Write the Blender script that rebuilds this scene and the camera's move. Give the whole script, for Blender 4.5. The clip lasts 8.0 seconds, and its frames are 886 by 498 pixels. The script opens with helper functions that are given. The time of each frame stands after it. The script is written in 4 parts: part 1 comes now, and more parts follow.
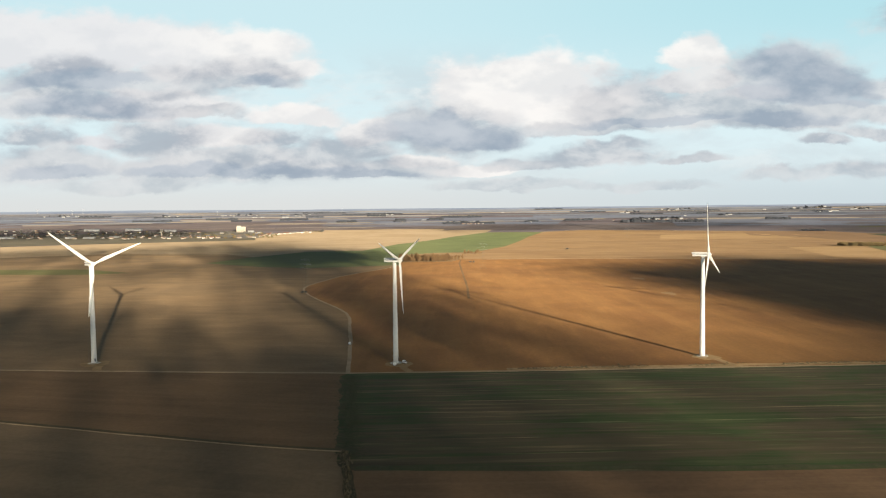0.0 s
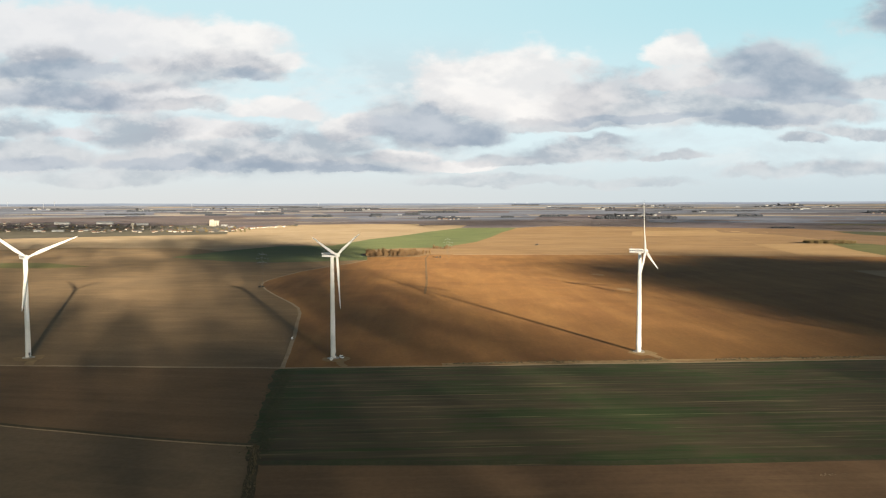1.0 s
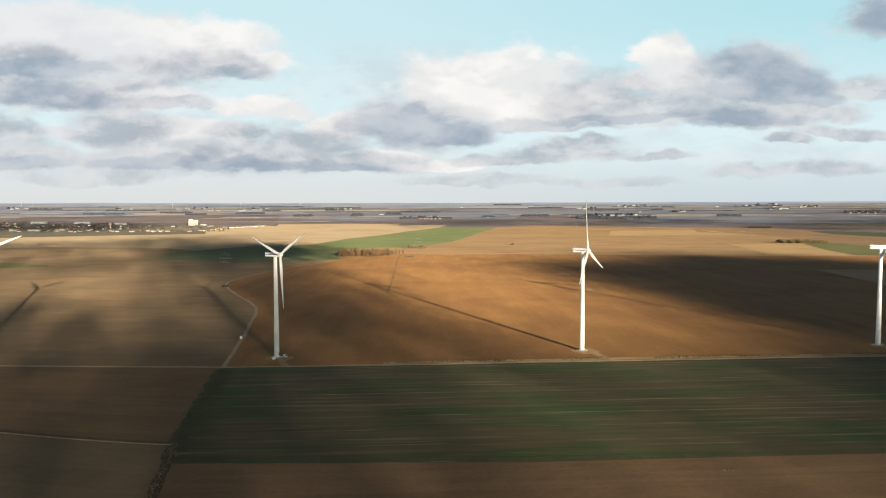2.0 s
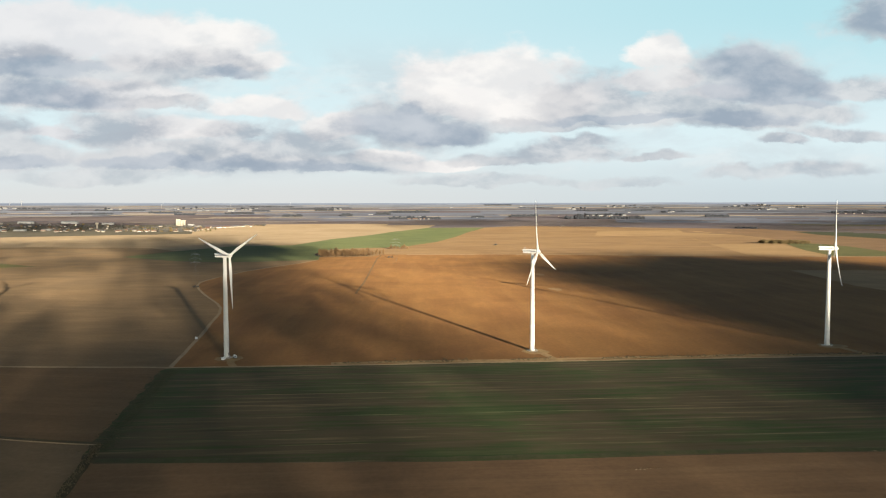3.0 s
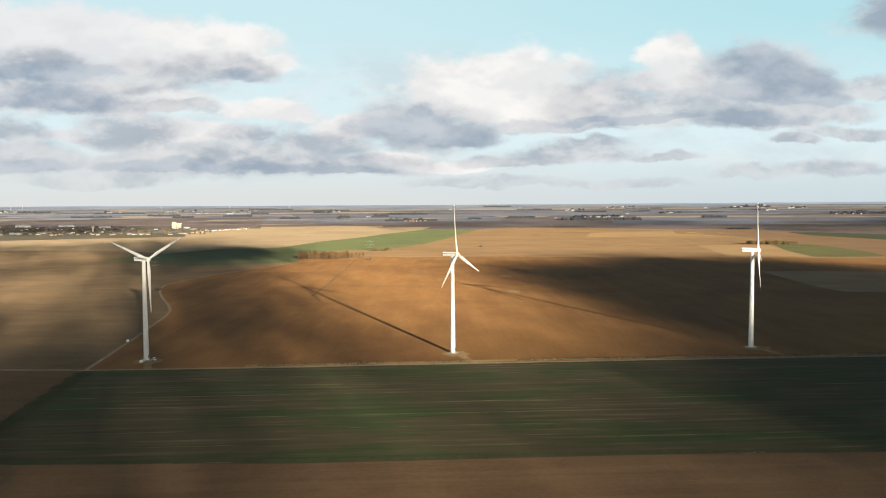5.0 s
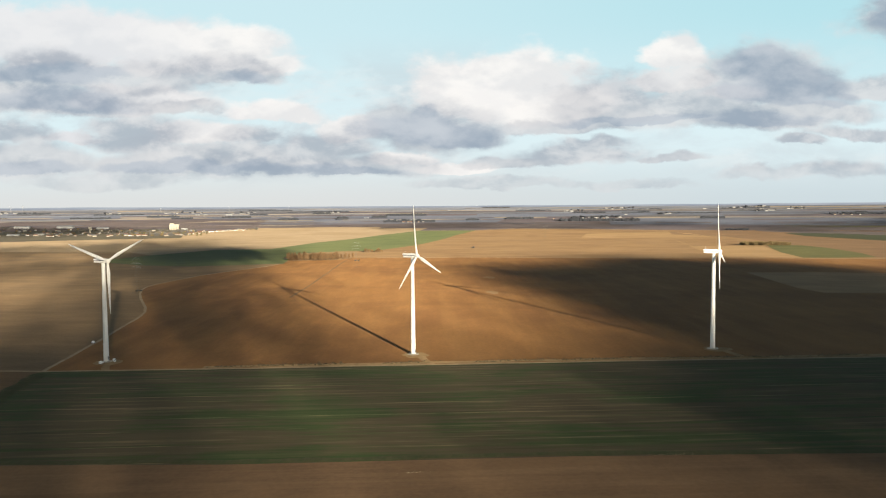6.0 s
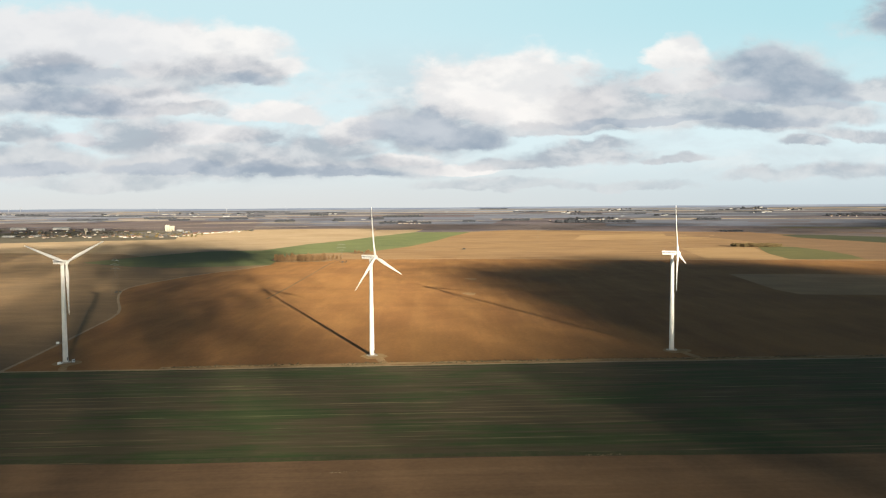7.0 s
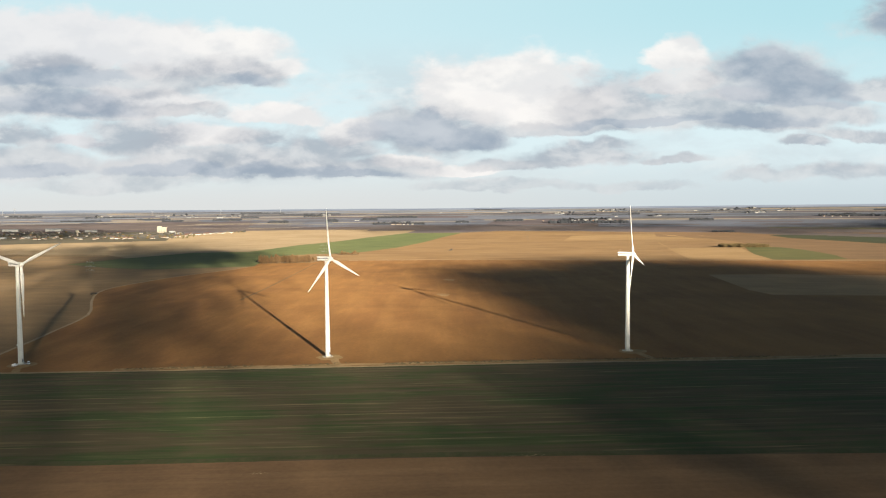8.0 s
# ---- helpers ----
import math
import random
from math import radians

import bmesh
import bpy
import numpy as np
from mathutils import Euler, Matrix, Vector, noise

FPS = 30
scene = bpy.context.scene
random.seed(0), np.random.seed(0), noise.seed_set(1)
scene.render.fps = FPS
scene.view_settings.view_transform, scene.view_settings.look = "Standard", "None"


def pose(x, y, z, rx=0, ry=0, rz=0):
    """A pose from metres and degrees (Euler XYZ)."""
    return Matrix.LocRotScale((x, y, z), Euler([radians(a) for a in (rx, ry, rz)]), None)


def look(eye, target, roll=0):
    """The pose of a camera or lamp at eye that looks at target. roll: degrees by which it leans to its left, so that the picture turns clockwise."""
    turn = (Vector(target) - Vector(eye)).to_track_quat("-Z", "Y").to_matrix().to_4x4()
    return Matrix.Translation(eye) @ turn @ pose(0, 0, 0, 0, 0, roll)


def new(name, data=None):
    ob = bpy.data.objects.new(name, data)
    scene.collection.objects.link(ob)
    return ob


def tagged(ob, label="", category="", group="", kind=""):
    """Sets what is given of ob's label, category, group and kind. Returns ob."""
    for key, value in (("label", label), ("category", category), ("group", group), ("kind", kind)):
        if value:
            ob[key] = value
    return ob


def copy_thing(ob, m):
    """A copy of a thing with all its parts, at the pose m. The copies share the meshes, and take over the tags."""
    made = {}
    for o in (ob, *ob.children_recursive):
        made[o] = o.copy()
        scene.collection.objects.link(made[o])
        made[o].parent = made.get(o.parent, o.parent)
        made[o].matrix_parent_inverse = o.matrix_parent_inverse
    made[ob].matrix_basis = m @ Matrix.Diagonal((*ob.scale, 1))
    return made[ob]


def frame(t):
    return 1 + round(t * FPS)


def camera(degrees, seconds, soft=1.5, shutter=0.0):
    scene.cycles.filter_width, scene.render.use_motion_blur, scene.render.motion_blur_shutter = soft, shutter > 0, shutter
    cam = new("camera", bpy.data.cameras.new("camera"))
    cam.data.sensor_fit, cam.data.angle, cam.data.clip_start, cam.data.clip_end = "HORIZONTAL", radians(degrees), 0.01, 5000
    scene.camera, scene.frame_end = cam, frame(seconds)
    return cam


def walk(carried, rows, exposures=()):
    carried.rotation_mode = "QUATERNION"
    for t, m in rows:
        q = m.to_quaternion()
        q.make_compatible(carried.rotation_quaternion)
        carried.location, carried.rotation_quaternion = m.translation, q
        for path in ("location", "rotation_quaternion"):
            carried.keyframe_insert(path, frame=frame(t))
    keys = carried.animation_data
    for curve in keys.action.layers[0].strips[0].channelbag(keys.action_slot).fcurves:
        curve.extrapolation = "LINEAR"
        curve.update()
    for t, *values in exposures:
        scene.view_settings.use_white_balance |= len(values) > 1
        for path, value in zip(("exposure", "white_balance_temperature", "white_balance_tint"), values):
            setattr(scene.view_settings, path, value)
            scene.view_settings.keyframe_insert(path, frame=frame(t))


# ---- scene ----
cam = camera(61.4, 8.0, soft=1.15, shutter=0.2)
PATH = [
    (0, (-5.875, -1.401, 112.358), (-5.632, 0.582, 112.253), -0.6),
    (0.5, (9.852, -3.863, 112.208), (10.122, -1.884, 112.094), -0.4),
    (1, (25.939, -6.633, 112.308), (26.23, -4.658, 112.19), -0.2),
    (1.5, (41.748, -10.587, 112.249), (42.059, -8.615, 112.13), -0.2),
    (3, (91.272, -23.533, 113.083), (91.607, -21.565, 112.964), -0.1),
    (3.5, (108.456, -27.603, 113.475), (108.795, -25.636, 113.356), -0.2),
    (4, (125.029, -30.786, 113.428), (125.342, -28.815, 113.309), -0.1),
    (4.5, (142.284, -34.587, 113.684), (142.595, -32.615, 113.567), -0.3),
    (6, (193.538, -44.083, 114.209), (193.833, -42.108, 114.097), -0.4),
    (6.5, (210.704, -47.943, 114.303), (210.994, -45.967, 114.192), -0.4),
    (7, (227.438, -51.549, 114.174), (227.725, -49.573, 114.066), -0.4),
    (7.5, (244.918, -55.133, 114.39), (245.205, -53.157, 114.283), -0.5),
    (8, (261.706, -58.442, 114.549), (261.993, -56.466, 114.443), -0.5),
]
walk(cam, [(t, look(eye, target, roll)) for t, eye, target, roll in PATH], exposures=[(0, 2.5), (8, 2.5)])

# ---- world, sun ----
SUN_AWAY = Vector((-0.245, 0.970, 0.0)).normalized()   # the way the shadows fall
SUN_EL = radians(8.4)
to_sun = Vector((-SUN_AWAY.x * math.cos(SUN_EL), -SUN_AWAY.y * math.cos(SUN_EL), math.sin(SUN_EL)))
SKY_AZ = radians(9.0)                                   # middle of the open sky ahead

sun = new("sun", bpy.data.lights.new("sun", "SUN"))
sun.data.energy, sun.data.angle, sun.data.color = 2.3, radians(0.55), (1.0, 0.843, 0.62)
sun.rotation_mode = "QUATERNION"
sun.rotation_quaternion = to_sun.to_track_quat("Z", "Y")


class Nodes:
    """A small helper to write node trees as formulas."""

    def __init__(self, tree):
        self.tree = tree
        self.tree.nodes.clear()

    def node(self, kind, values=(), operation="", data_type="", blend=""):
        n = self.tree.nodes.new(kind)
        if operation:
            n.operation = operation
        if data_type:
            n.data_type = data_type
        if blend:
            n.blend_type = blend
        for key, value in dict(values).items():
            if isinstance(value, bpy.types.NodeSocket):
                self.tree.links.new(value, n.inputs[key])
            else:
                n.inputs[key].default_value = value
        return n

    def math(self, op, a, b=0.0, c=0.0, clamp=False):
        n = self.node("ShaderNodeMath", {0: a, 1: b, 2: c}, operation=op)
        n.use_clamp = clamp
        return n.outputs[0]

    def vec(self, op, a, b=(0, 0, 0)):
        n = self.node("ShaderNodeVectorMath", {0: a, 1: b}, operation=op)
        return n.outputs["Value"] if op in ("LENGTH", "DOT_PRODUCT") else n.outputs[0]

    def noise(self, vector, scale, detail=4.0, rough=0.55, warp=0.0):
        return self.node("ShaderNodeTexNoise", {"Vector": vector, "Scale": scale, "Detail": detail, "Roughness": rough, "Distortion": warp})

    def ramp(self, value, lo, hi, a=0.0, b=1.0):
        n = self.node("ShaderNodeMapRange", {0: value, 1: lo, 2: hi, 3: a, 4: b})
        n.interpolation_type = "SMOOTHSTEP"
        return n.outputs[0]

    def mix(self, fac, a, b, blend="MIX"):
        n = self.node("ShaderNodeMix", {0: fac, 6: a, 7: b}, data_type="RGBA", blend=blend)
        return n.outputs[2]


def rgb(r, g, b):
    return (r, g, b, 1.0)


def make_world():
    w = bpy.data.worlds.new("sky")
    scene.world = w
    w.use_nodes = True
    n = Nodes(w.node_tree)
    way = n.node("ShaderNodeTexCoord").outputs["Generated"]
    air = n.node("ShaderNodeTexSky")
    air.sky_type, air.sun_disc, air.sun_elevation, air.sun_rotation = "NISHITA", False, SUN_EL, math.atan2(to_sun.x, to_sun.y)
    air.air_density, air.dust_density, air.ozone_density = 1.0, 1.5, 1.5
    sky = air.outputs[0]
    ahead = n.vec("DOT_PRODUCT", way, (math.sin(SKY_AZ), math.cos(SKY_AZ), 0))
    side = n.vec("DOT_PRODUCT", way, (math.cos(SKY_AZ), -math.sin(SKY_AZ), 0))
    up = n.node("ShaderNodeSeparateXYZ", {0: way}).outputs[2]
    depth = n.math("MAXIMUM", n.math("ABSOLUTE", ahead), 0.25)
    u = n.math("DIVIDE", side, depth)
    v = n.math("DIVIDE", up, depth)
    flat = n.node("ShaderNodeCombineXYZ", {0: u, 1: v, 2: n.math("MULTIPLY", ahead, 0.3)}).outputs[0]
    wide = n.node("ShaderNodeCombineXYZ", {0: u, 1: n.math("MULTIPLY", v, 1.75), 2: ahead}).outputs[0]
    big = n.noise(wide, 5.0, 7.0, 0.58).outputs["Color"]
    fine = n.noise(wide, 16.0, 6.0, 0.6).outputs["Color"]
    bend = n.vec("ADD", n.vec("MULTIPLY", n.vec("SUBTRACT", big, (0.5, 0.5, 0.5)), (0.07, 0.045, 0)),
                 n.vec("MULTIPLY", n.vec("SUBTRACT", fine, (0.5, 0.5, 0.5)), (0.04, 0.024, 0)))
    here = n.vec("ADD", n.vec("ADD", flat, bend), (0.003, 0.011, 0))
    puff = n.noise(wide, 8.0, 7.0, 0.49).outputs[0]
    puff2 = n.noise(n.vec("ADD", wide, (0.0, 0.04, 0.0)), 8.0, 7.0, 0.49).outputs[0]
    curl = n.noise(wide, 26.0, 6.0, 0.55).outputs[0]
    curl2 = n.noise(n.vec("ADD", wide, (0.0, 0.014, 0.0)), 26.0, 6.0, 0.55).outputs[0]
    relief = n.math("ADD", n.math("SUBTRACT", puff, puff2), n.math("MULTIPLY", n.math("SUBTRACT", curl, curl2), 0.22))

    def bank(blobs):
        """How deep a direction lies inside the flat-based clouds of a list (middle across, middle up, half width, half height, in thousandths)."""
        deep = None
        for cu, cv, ru, rv in blobs:
            off = n.vec("SUBTRACT", here, (cu / 1e3, cv / 1e3, 0))
            sag = n.vec("MULTIPLY", off, (0, -300 / rv, 0))
            d = n.vec("LENGTH", n.vec("ADD", n.vec("MULTIPLY", n.vec("ABSOLUTE", off), (1e3 / ru, 1130 / rv, 0)), sag))
            d = n.math("SUBTRACT", 1.0, d)
            deep = d if deep is None else n.math("SMOOTH_MAX", deep, d, 0.2)
        return deep

    def frayed(deep, coarse, small):
        """The same depth, torn at the edges by two sizes of billows."""
        torn = n.math("ADD", n.math("MULTIPLY", n.math("SUBTRACT", puff, 0.5), coarse), n.math("MULTIPLY", n.math("SUBTRACT", curl, 0.5), small))
        return n.math("ADD", deep, torn)

    white = [(-495, 229, 144, 38), (-291, 215, 68, 29), (-352, 217, 91, 34), (-230, 202, 45, 12), (-639, 236, 91, 38), (-230, 138, 61, 13), (-329, 106, 61, 14), (-132, 114, 45, 17), (-495, 104, 38, 10), (-405, 153, 83, 15), (88, 161, 125, 39), (12, 161, 57, 35), (141, 139, 61, 20), (73, 185, 83, 20), (308, 206, 33, 21), (315, 180, 29, 17), (289, 172, 38, 14), (368, 153, 30, 10), (-64, 76, 38, 8), (5, 62, 45, 7)]
    grey_west = [(-526, 185, 129, 24), (-412, 180, 83, 21), (-329, 189, 72, 17), (-571, 155, 91, 21), (-261, 192, 45, 15), (-503, 145, 114, 15), (-352, 145, 45, 8), (-548, 71, 91, 24), (-427, 104, 64, 24), (-367, 66, 125, 21), (-238, 70, 129, 23), (-109, 62, 83, 15), (-170, 92, 68, 19), (-268, 102, 42, 14), (-458, 45, 83, 9), (-579, 104, 61, 15), (-33, 111, 87, 30), (12, 108, 59, 18), (-71, 129, 42, 23)]
    grey_east = [(224, 142, 80, 34), (300, 138, 98, 21), (164, 119, 91, 8), (414, 168, 87, 39), (391, 119, 95, 15), (482, 130, 72, 13), (550, 161, 76, 17), (345, 144, 45, 18), (179, 79, 83, 14), (80, 70, 61, 8), (300, 73, 45, 6), (406, 49, 53, 8), (512, 55, 72, 11), (467, 92, 27, 6), (550, 104, 61, 9), (202, 96, 42, 8), (58, 42, 91, 7), (239, 39, 76, 6), (626, 252, 91, 29)]
    heavy = [(-548, 182, 87, 15), (-518, 149, 87, 15), (-461, 191, 45, 10), (-268, 186, 30, 9), (-48, 114, 68, 21), (12, 106, 55, 15), (-33, 136, 21, 12), (414, 189, 47, 23), (467, 167, 50, 24), (429, 153, 80, 18), (255, 124, 98, 6), (493, 148, 42, 11), (406, 118, 67, 8), (-230, 62, 106, 8), (-367, 61, 91, 8), (-124, 57, 61, 6), (-548, 64, 61, 9), (626, 255, 68, 20)]
    front = n.ramp(ahead, 0.2, 0.5)
    rest = n.math("MULTIPLY", n.ramp(n.noise(way, 3.0, 6.0, 0.6).outputs[0], 0.36, 0.56), n.math("SUBTRACT", 1.0, front))
    w_den = n.math("MULTIPLY", n.ramp(frayed(bank(white), 1.2, 0.8), -0.42, 0.12), front)
    g_in = frayed(n.math("MAXIMUM", bank(grey_west), bank(grey_east)), 1.3, 0.85)
    h_den = n.math("MULTIPLY", n.ramp(frayed(bank(heavy), 1.2, 0.9), -0.36, 0.24), front)
    g_den = n.math("MAXIMUM", n.math("MULTIPLY", n.math("MULTIPLY", n.ramp(g_in, -0.50, 0.22), n.ramp(v, 0.03, 0.062, 0.55, 1.0)), front), rest)

    # clear sky, paler towards the horizon through thin high cloud
    high = n.ramp(up, 0.28, 0.75)
    veil = n.ramp(up, 0.0, 0.32, 0.97, 0.92)
    veil = n.math("MULTIPLY", veil, n.math("SUBTRACT", 1.0, high))
    blue = n.vec("MULTIPLY", sky, (0.046, 0.042, 0.038))
    east = n.ramp(u, -0.25, 0.55)
    pale = n.mix(n.ramp(v, 0.07, 0.27), rgb(0.765, 0.915, 0.955), n.mix(east, rgb(0.645, 0.875, 0.935), rgb(0.51, 0.82, 0.895)))
    clear = n.mix(veil, blue, pale)
    low = n.ramp(v, 0.0, 0.095, 0.95, 0.0)
    clear = n.mix(low, clear, n.mix(east, rgb(0.735, 0.745, 0.735), rgb(0.615, 0.70, 0.735)))
    mottle = n.ramp(n.noise(wide, 13.0, 6.0, 0.62, 0.3).outputs[0], 0.44, 0.64)
    lit = n.mix(n.ramp(relief, -0.10, 0.10), rgb(0.84, 0.825, 0.82), rgb(1.0, 0.96, 0.925))
    lit = n.mix(n.math("MULTIPLY", mottle, 0.25), lit, rgb(0.79, 0.785, 0.80))
    lit = n.mix(n.ramp(u, -0.5, -0.25, 0.55, 0.0), lit, rgb(0.75, 0.755, 0.79))
    shade = n.mix(n.ramp(relief, -0.12, 0.14), rgb(0.39, 0.435, 0.50), rgb(0.66, 0.665, 0.685))
    shade = n.mix(n.math("MULTIPLY", mottle, 0.55), shade, rgb(0.82, 0.81, 0.81))
    shade = n.mix(front, rgb(0.20, 0.22, 0.255), shade)
    shade = n.mix(high, shade, rgb(0.052, 0.051, 0.050))
    thin = n.math("MULTIPLY", n.ramp(n.noise(n.vec("MULTIPLY", wide, (1.0, 1.6, 1.0)), 6.0, 7.0, 0.6, 0.4).outputs[0], 0.42, 0.66),
                  n.math("MULTIPLY", n.ramp(v, 0.02, 0.06), n.ramp(v, 0.13, 0.24, 1.0, 0.0)))
    thin = n.math("MULTIPLY", thin, n.ramp(u, -0.1, 0.3, 1.0, 0.55))
    out = n.mix(n.math("MULTIPLY", thin, 0.6), clear, n.mix(n.ramp(relief, -0.08, 0.10), rgb(0.57, 0.60, 0.64), rgb(0.86, 0.85, 0.84)))
    out = n.mix(n.math("MULTIPLY", w_den, 0.90), out, lit)
    out = n.mix(n.math("MULTIPLY", g_den, 0.82), out, shade)
    out = n.mix(n.math("MULTIPLY", h_den, 0.56), out, n.mix(n.ramp(relief, -0.10, 0.14), rgb(0.27, 0.35, 0.455), rgb(0.45, 0.515, 0.60)))
    bg = n.node("ShaderNodeBackground", {"Color": out, "Strength": 0.177})
    n.tree.links.new(bg.outputs[0], n.node("ShaderNodeOutputWorld").inputs[0])


make_world()

# ---- materials ----


def surface(name, make):
    """A material whose colour, roughness and height come from make(nodes, place) -> colour, roughness, height, depth."""
    m = bpy.data.materials.new(name)
    m.use_nodes = True
    n = Nodes(m.node_tree)
    place = n.node("ShaderNodeNewGeometry").outputs["Position"]
    colour, rough, height, depth = make(n, place)
    bsdf = n.node("ShaderNodeBsdfPrincipled", {"Base Color": colour, "Roughness": rough, "Specular IOR Level": 0.1, "Diffuse Roughness": 1.0})
    if height is not None:
        bump = n.node("ShaderNodeBump", {"Height": height, "Distance": depth, "Strength": 0.4})
        n.tree.links.new(bump.outputs[0], bsdf.inputs["Normal"])
    n.tree.links.new(bsdf.outputs[0], n.node("ShaderNodeOutputMaterial").inputs[0])
    return m


def soil(name, main, other, third=None, angle=-6.0, period=14.0, lines=0.5, patch=90.0, tram=0.0):
    """Farm land: broad patches of soil or crop, with drill lines along an angle."""
    main, other, third = ([c * 0.87 for c in col] for col in (main, other, third or other))
    def make(n, p):
        turned = n.node("ShaderNodeMapping", {"Vector": p, "Rotation": (0, 0, radians(-angle))}).outputs[0]
        rows = n.noise(n.vec("MULTIPLY", turned, (0.003, 1.0 / period, 0)), 1.0, 3.0, 0.6).outputs[0]
        thin = n.noise(n.vec("MULTIPLY", turned, (0.006, 4.0 / period, 0)), 1.0, 2.0, 0.5).outputs[0]
        broad = n.noise(p, 1.0 / patch, 5.0, 0.6, 0.5).outputs[0]
        clod = n.noise(p, 0.35, 4.0, 0.65).outputs[0]
        mid = n.noise(n.vec("MULTIPLY", turned, (0.3, 1.0, 0)), 0.045, 5.0, 0.65).outputs[0]
        col = n.mix(n.ramp(broad, 0.35, 0.65), rgb(*main), rgb(*other))
        col = n.mix(n.math("MULTIPLY", n.ramp(rows, 0.42, 0.62), lines), col, rgb(*(third or other)))
        col = n.mix(n.math("MULTIPLY", n.ramp(thin, 0.5, 0.7), lines * 0.5), col, rgb(*main))
        col = n.mix(n.ramp(mid, 0.35, 0.65, 0.24, 0.0), col, n.vec("MULTIPLY", col, (0.62, 0.60, 0.58)))
        col = n.mix(n.ramp(mid, 0.52, 0.72, 0.0, 0.32), col, n.vec("MULTIPLY", col, (1.28, 1.25, 1.2)))
        col = n.mix(n.ramp(clod, 0.3, 0.7, 0.0, 0.35), col, n.vec("MULTIPLY", col, (0.6, 0.6, 0.6)))
        if tram:                                     # drilled crop: green and bare streaks, faint broken wheel lines
            streak = n.noise(n.vec("MULTIPLY", turned, (0.0045, 0.13, 0)), 1.0, 5.0, 0.62, 0.3).outputs[0]
            hair = n.noise(n.vec("MULTIPLY", turned, (0.011, 0.24, 0)), 1.0, 5.0, 0.68, 0.25).outputs[0]
            stand = n.noise(n.vec("MULTIPLY", turned, (0.011, 0.020, 0)), 1.0, 4.0, 0.6, 0.6).outputs[0]
            col = n.mix(n.ramp(n.math("ADD", n.math("MULTIPLY", streak, 0.55), n.math("MULTIPLY", stand, 0.45)), 0.40, 0.55, 0.0, 0.95), rgb(*main), rgb(*other))
            col = n.mix(n.math("MULTIPLY", n.ramp(hair, 0.50, 0.72, 0.0, 0.8), n.ramp(stand, 0.36, 0.58, 0.35, 1.0)), col, rgb(*third))
            col = n.mix(n.ramp(hair, 0.32, 0.46, 0.5, 0.0), col, n.vec("MULTIPLY", col, (0.6, 0.62, 0.6)))
            col = n.mix(n.ramp(mid, 0.35, 0.65, 0.3, 0.0), col, n.vec("MULTIPLY", col, (0.7, 0.72, 0.7)))
            y = n.node("ShaderNodeSeparateXYZ", {0: turned}).outputs[1]
            y = n.math("ADD", n.math("DIVIDE", y, tram), n.math("MULTIPLY", stand, 0.10))
            near = n.math("ABSOLUTE", n.math("SUBTRACT", n.math("FRACT", y), 0.5))
            gaps = n.ramp(n.noise(n.vec("MULTIPLY", turned, (0.014, 0.05, 0)), 1.0, 4.0, 0.6).outputs[0], 0.46, 0.70, 0.0, 0.5)
            col = n.mix(n.math("MULTIPLY", n.ramp(near, 0.465, 0.497), gaps), col, rgb(0.27, 0.22, 0.13))
        return col, 0.95, clod, 0.15
    return surface(name, make)


def plain(name, main, other, scale=1.0, rough=0.6, metal=0.0):
    """A painted, metal or mineral surface with stains at two scales."""
    m = bpy.data.materials.new(name)
    m.use_nodes = True
    n = Nodes(m.node_tree)
    p = n.node("ShaderNodeTexCoord").outputs["Object"]
    grain = n.noise(p, 6.0 * scale, 5.0, 0.6).outputs[0]
    stain = n.noise(p, 0.7 * scale, 4.0, 0.6).outputs[0]
    col = n.mix(n.ramp(stain, 0.35, 0.7), rgb(*main), rgb(*other))
    col = n.mix(n.ramp(grain, 0.4, 0.8, 0.0, 0.3), col, rgb(*other))
    bsdf = n.node("ShaderNodeBsdfPrincipled", {"Base Color": col, "Roughness": n.ramp(grain, 0.2, 0.8, rough - 0.08, min(1.0, rough + 0.1)), "Metallic": metal})
    n.tree.links.new(bsdf.outputs[0], n.node("ShaderNodeOutputMaterial").inputs[0])
    return m


def leafy(name, a, b, c):
    """Twigs and leaves: colour varies from tree to tree and from clump to clump."""
    m = bpy.data.materials.new(name)
    m.use_nodes = True
    n = Nodes(m.node_tree)
    isle = n.node("ShaderNodeNewGeometry").outputs["Random Per Island"]
    each = n.node("ShaderNodeObjectInfo").outputs["Random"]
    col = n.mix(isle, rgb(*a), rgb(*b))
    col = n.mix(n.math("MULTIPLY", each, 0.6), col, rgb(*c))
    bsdf = n.node("ShaderNodeBsdfPrincipled", {"Base Color": col, "Roughness": 0.9, "Specular IOR Level": 0.1})
    n.tree.links.new(bsdf.outputs[0], n.node("ShaderNodeOutputMaterial").inputs[0])
    return m


M_PLOUGH = soil("ploughed_soil", (0.205, 0.109, 0.042), (0.155, 0.080, 0.033), (0.242, 0.138, 0.054), 82.5, 26, 0.28, 150)
M_DARKSOIL = soil("dark_soil", (0.135, 0.088, 0.049), (0.108, 0.070, 0.040), (0.150, 0.100, 0.057), -18, 12, 0.5, 70)
M_FALLOW = soil("fallow_soil", (0.136, 0.101, 0.064), (0.104, 0.079, 0.052), (0.148, 0.110, 0.07), -20, 14, 0.4, 60)
M_STUBBLE = soil("stubble", (0.172, 0.120, 0.070), (0.126, 0.091, 0.056), (0.198, 0.142, 0.084), -18, 26, 0.2, 140)
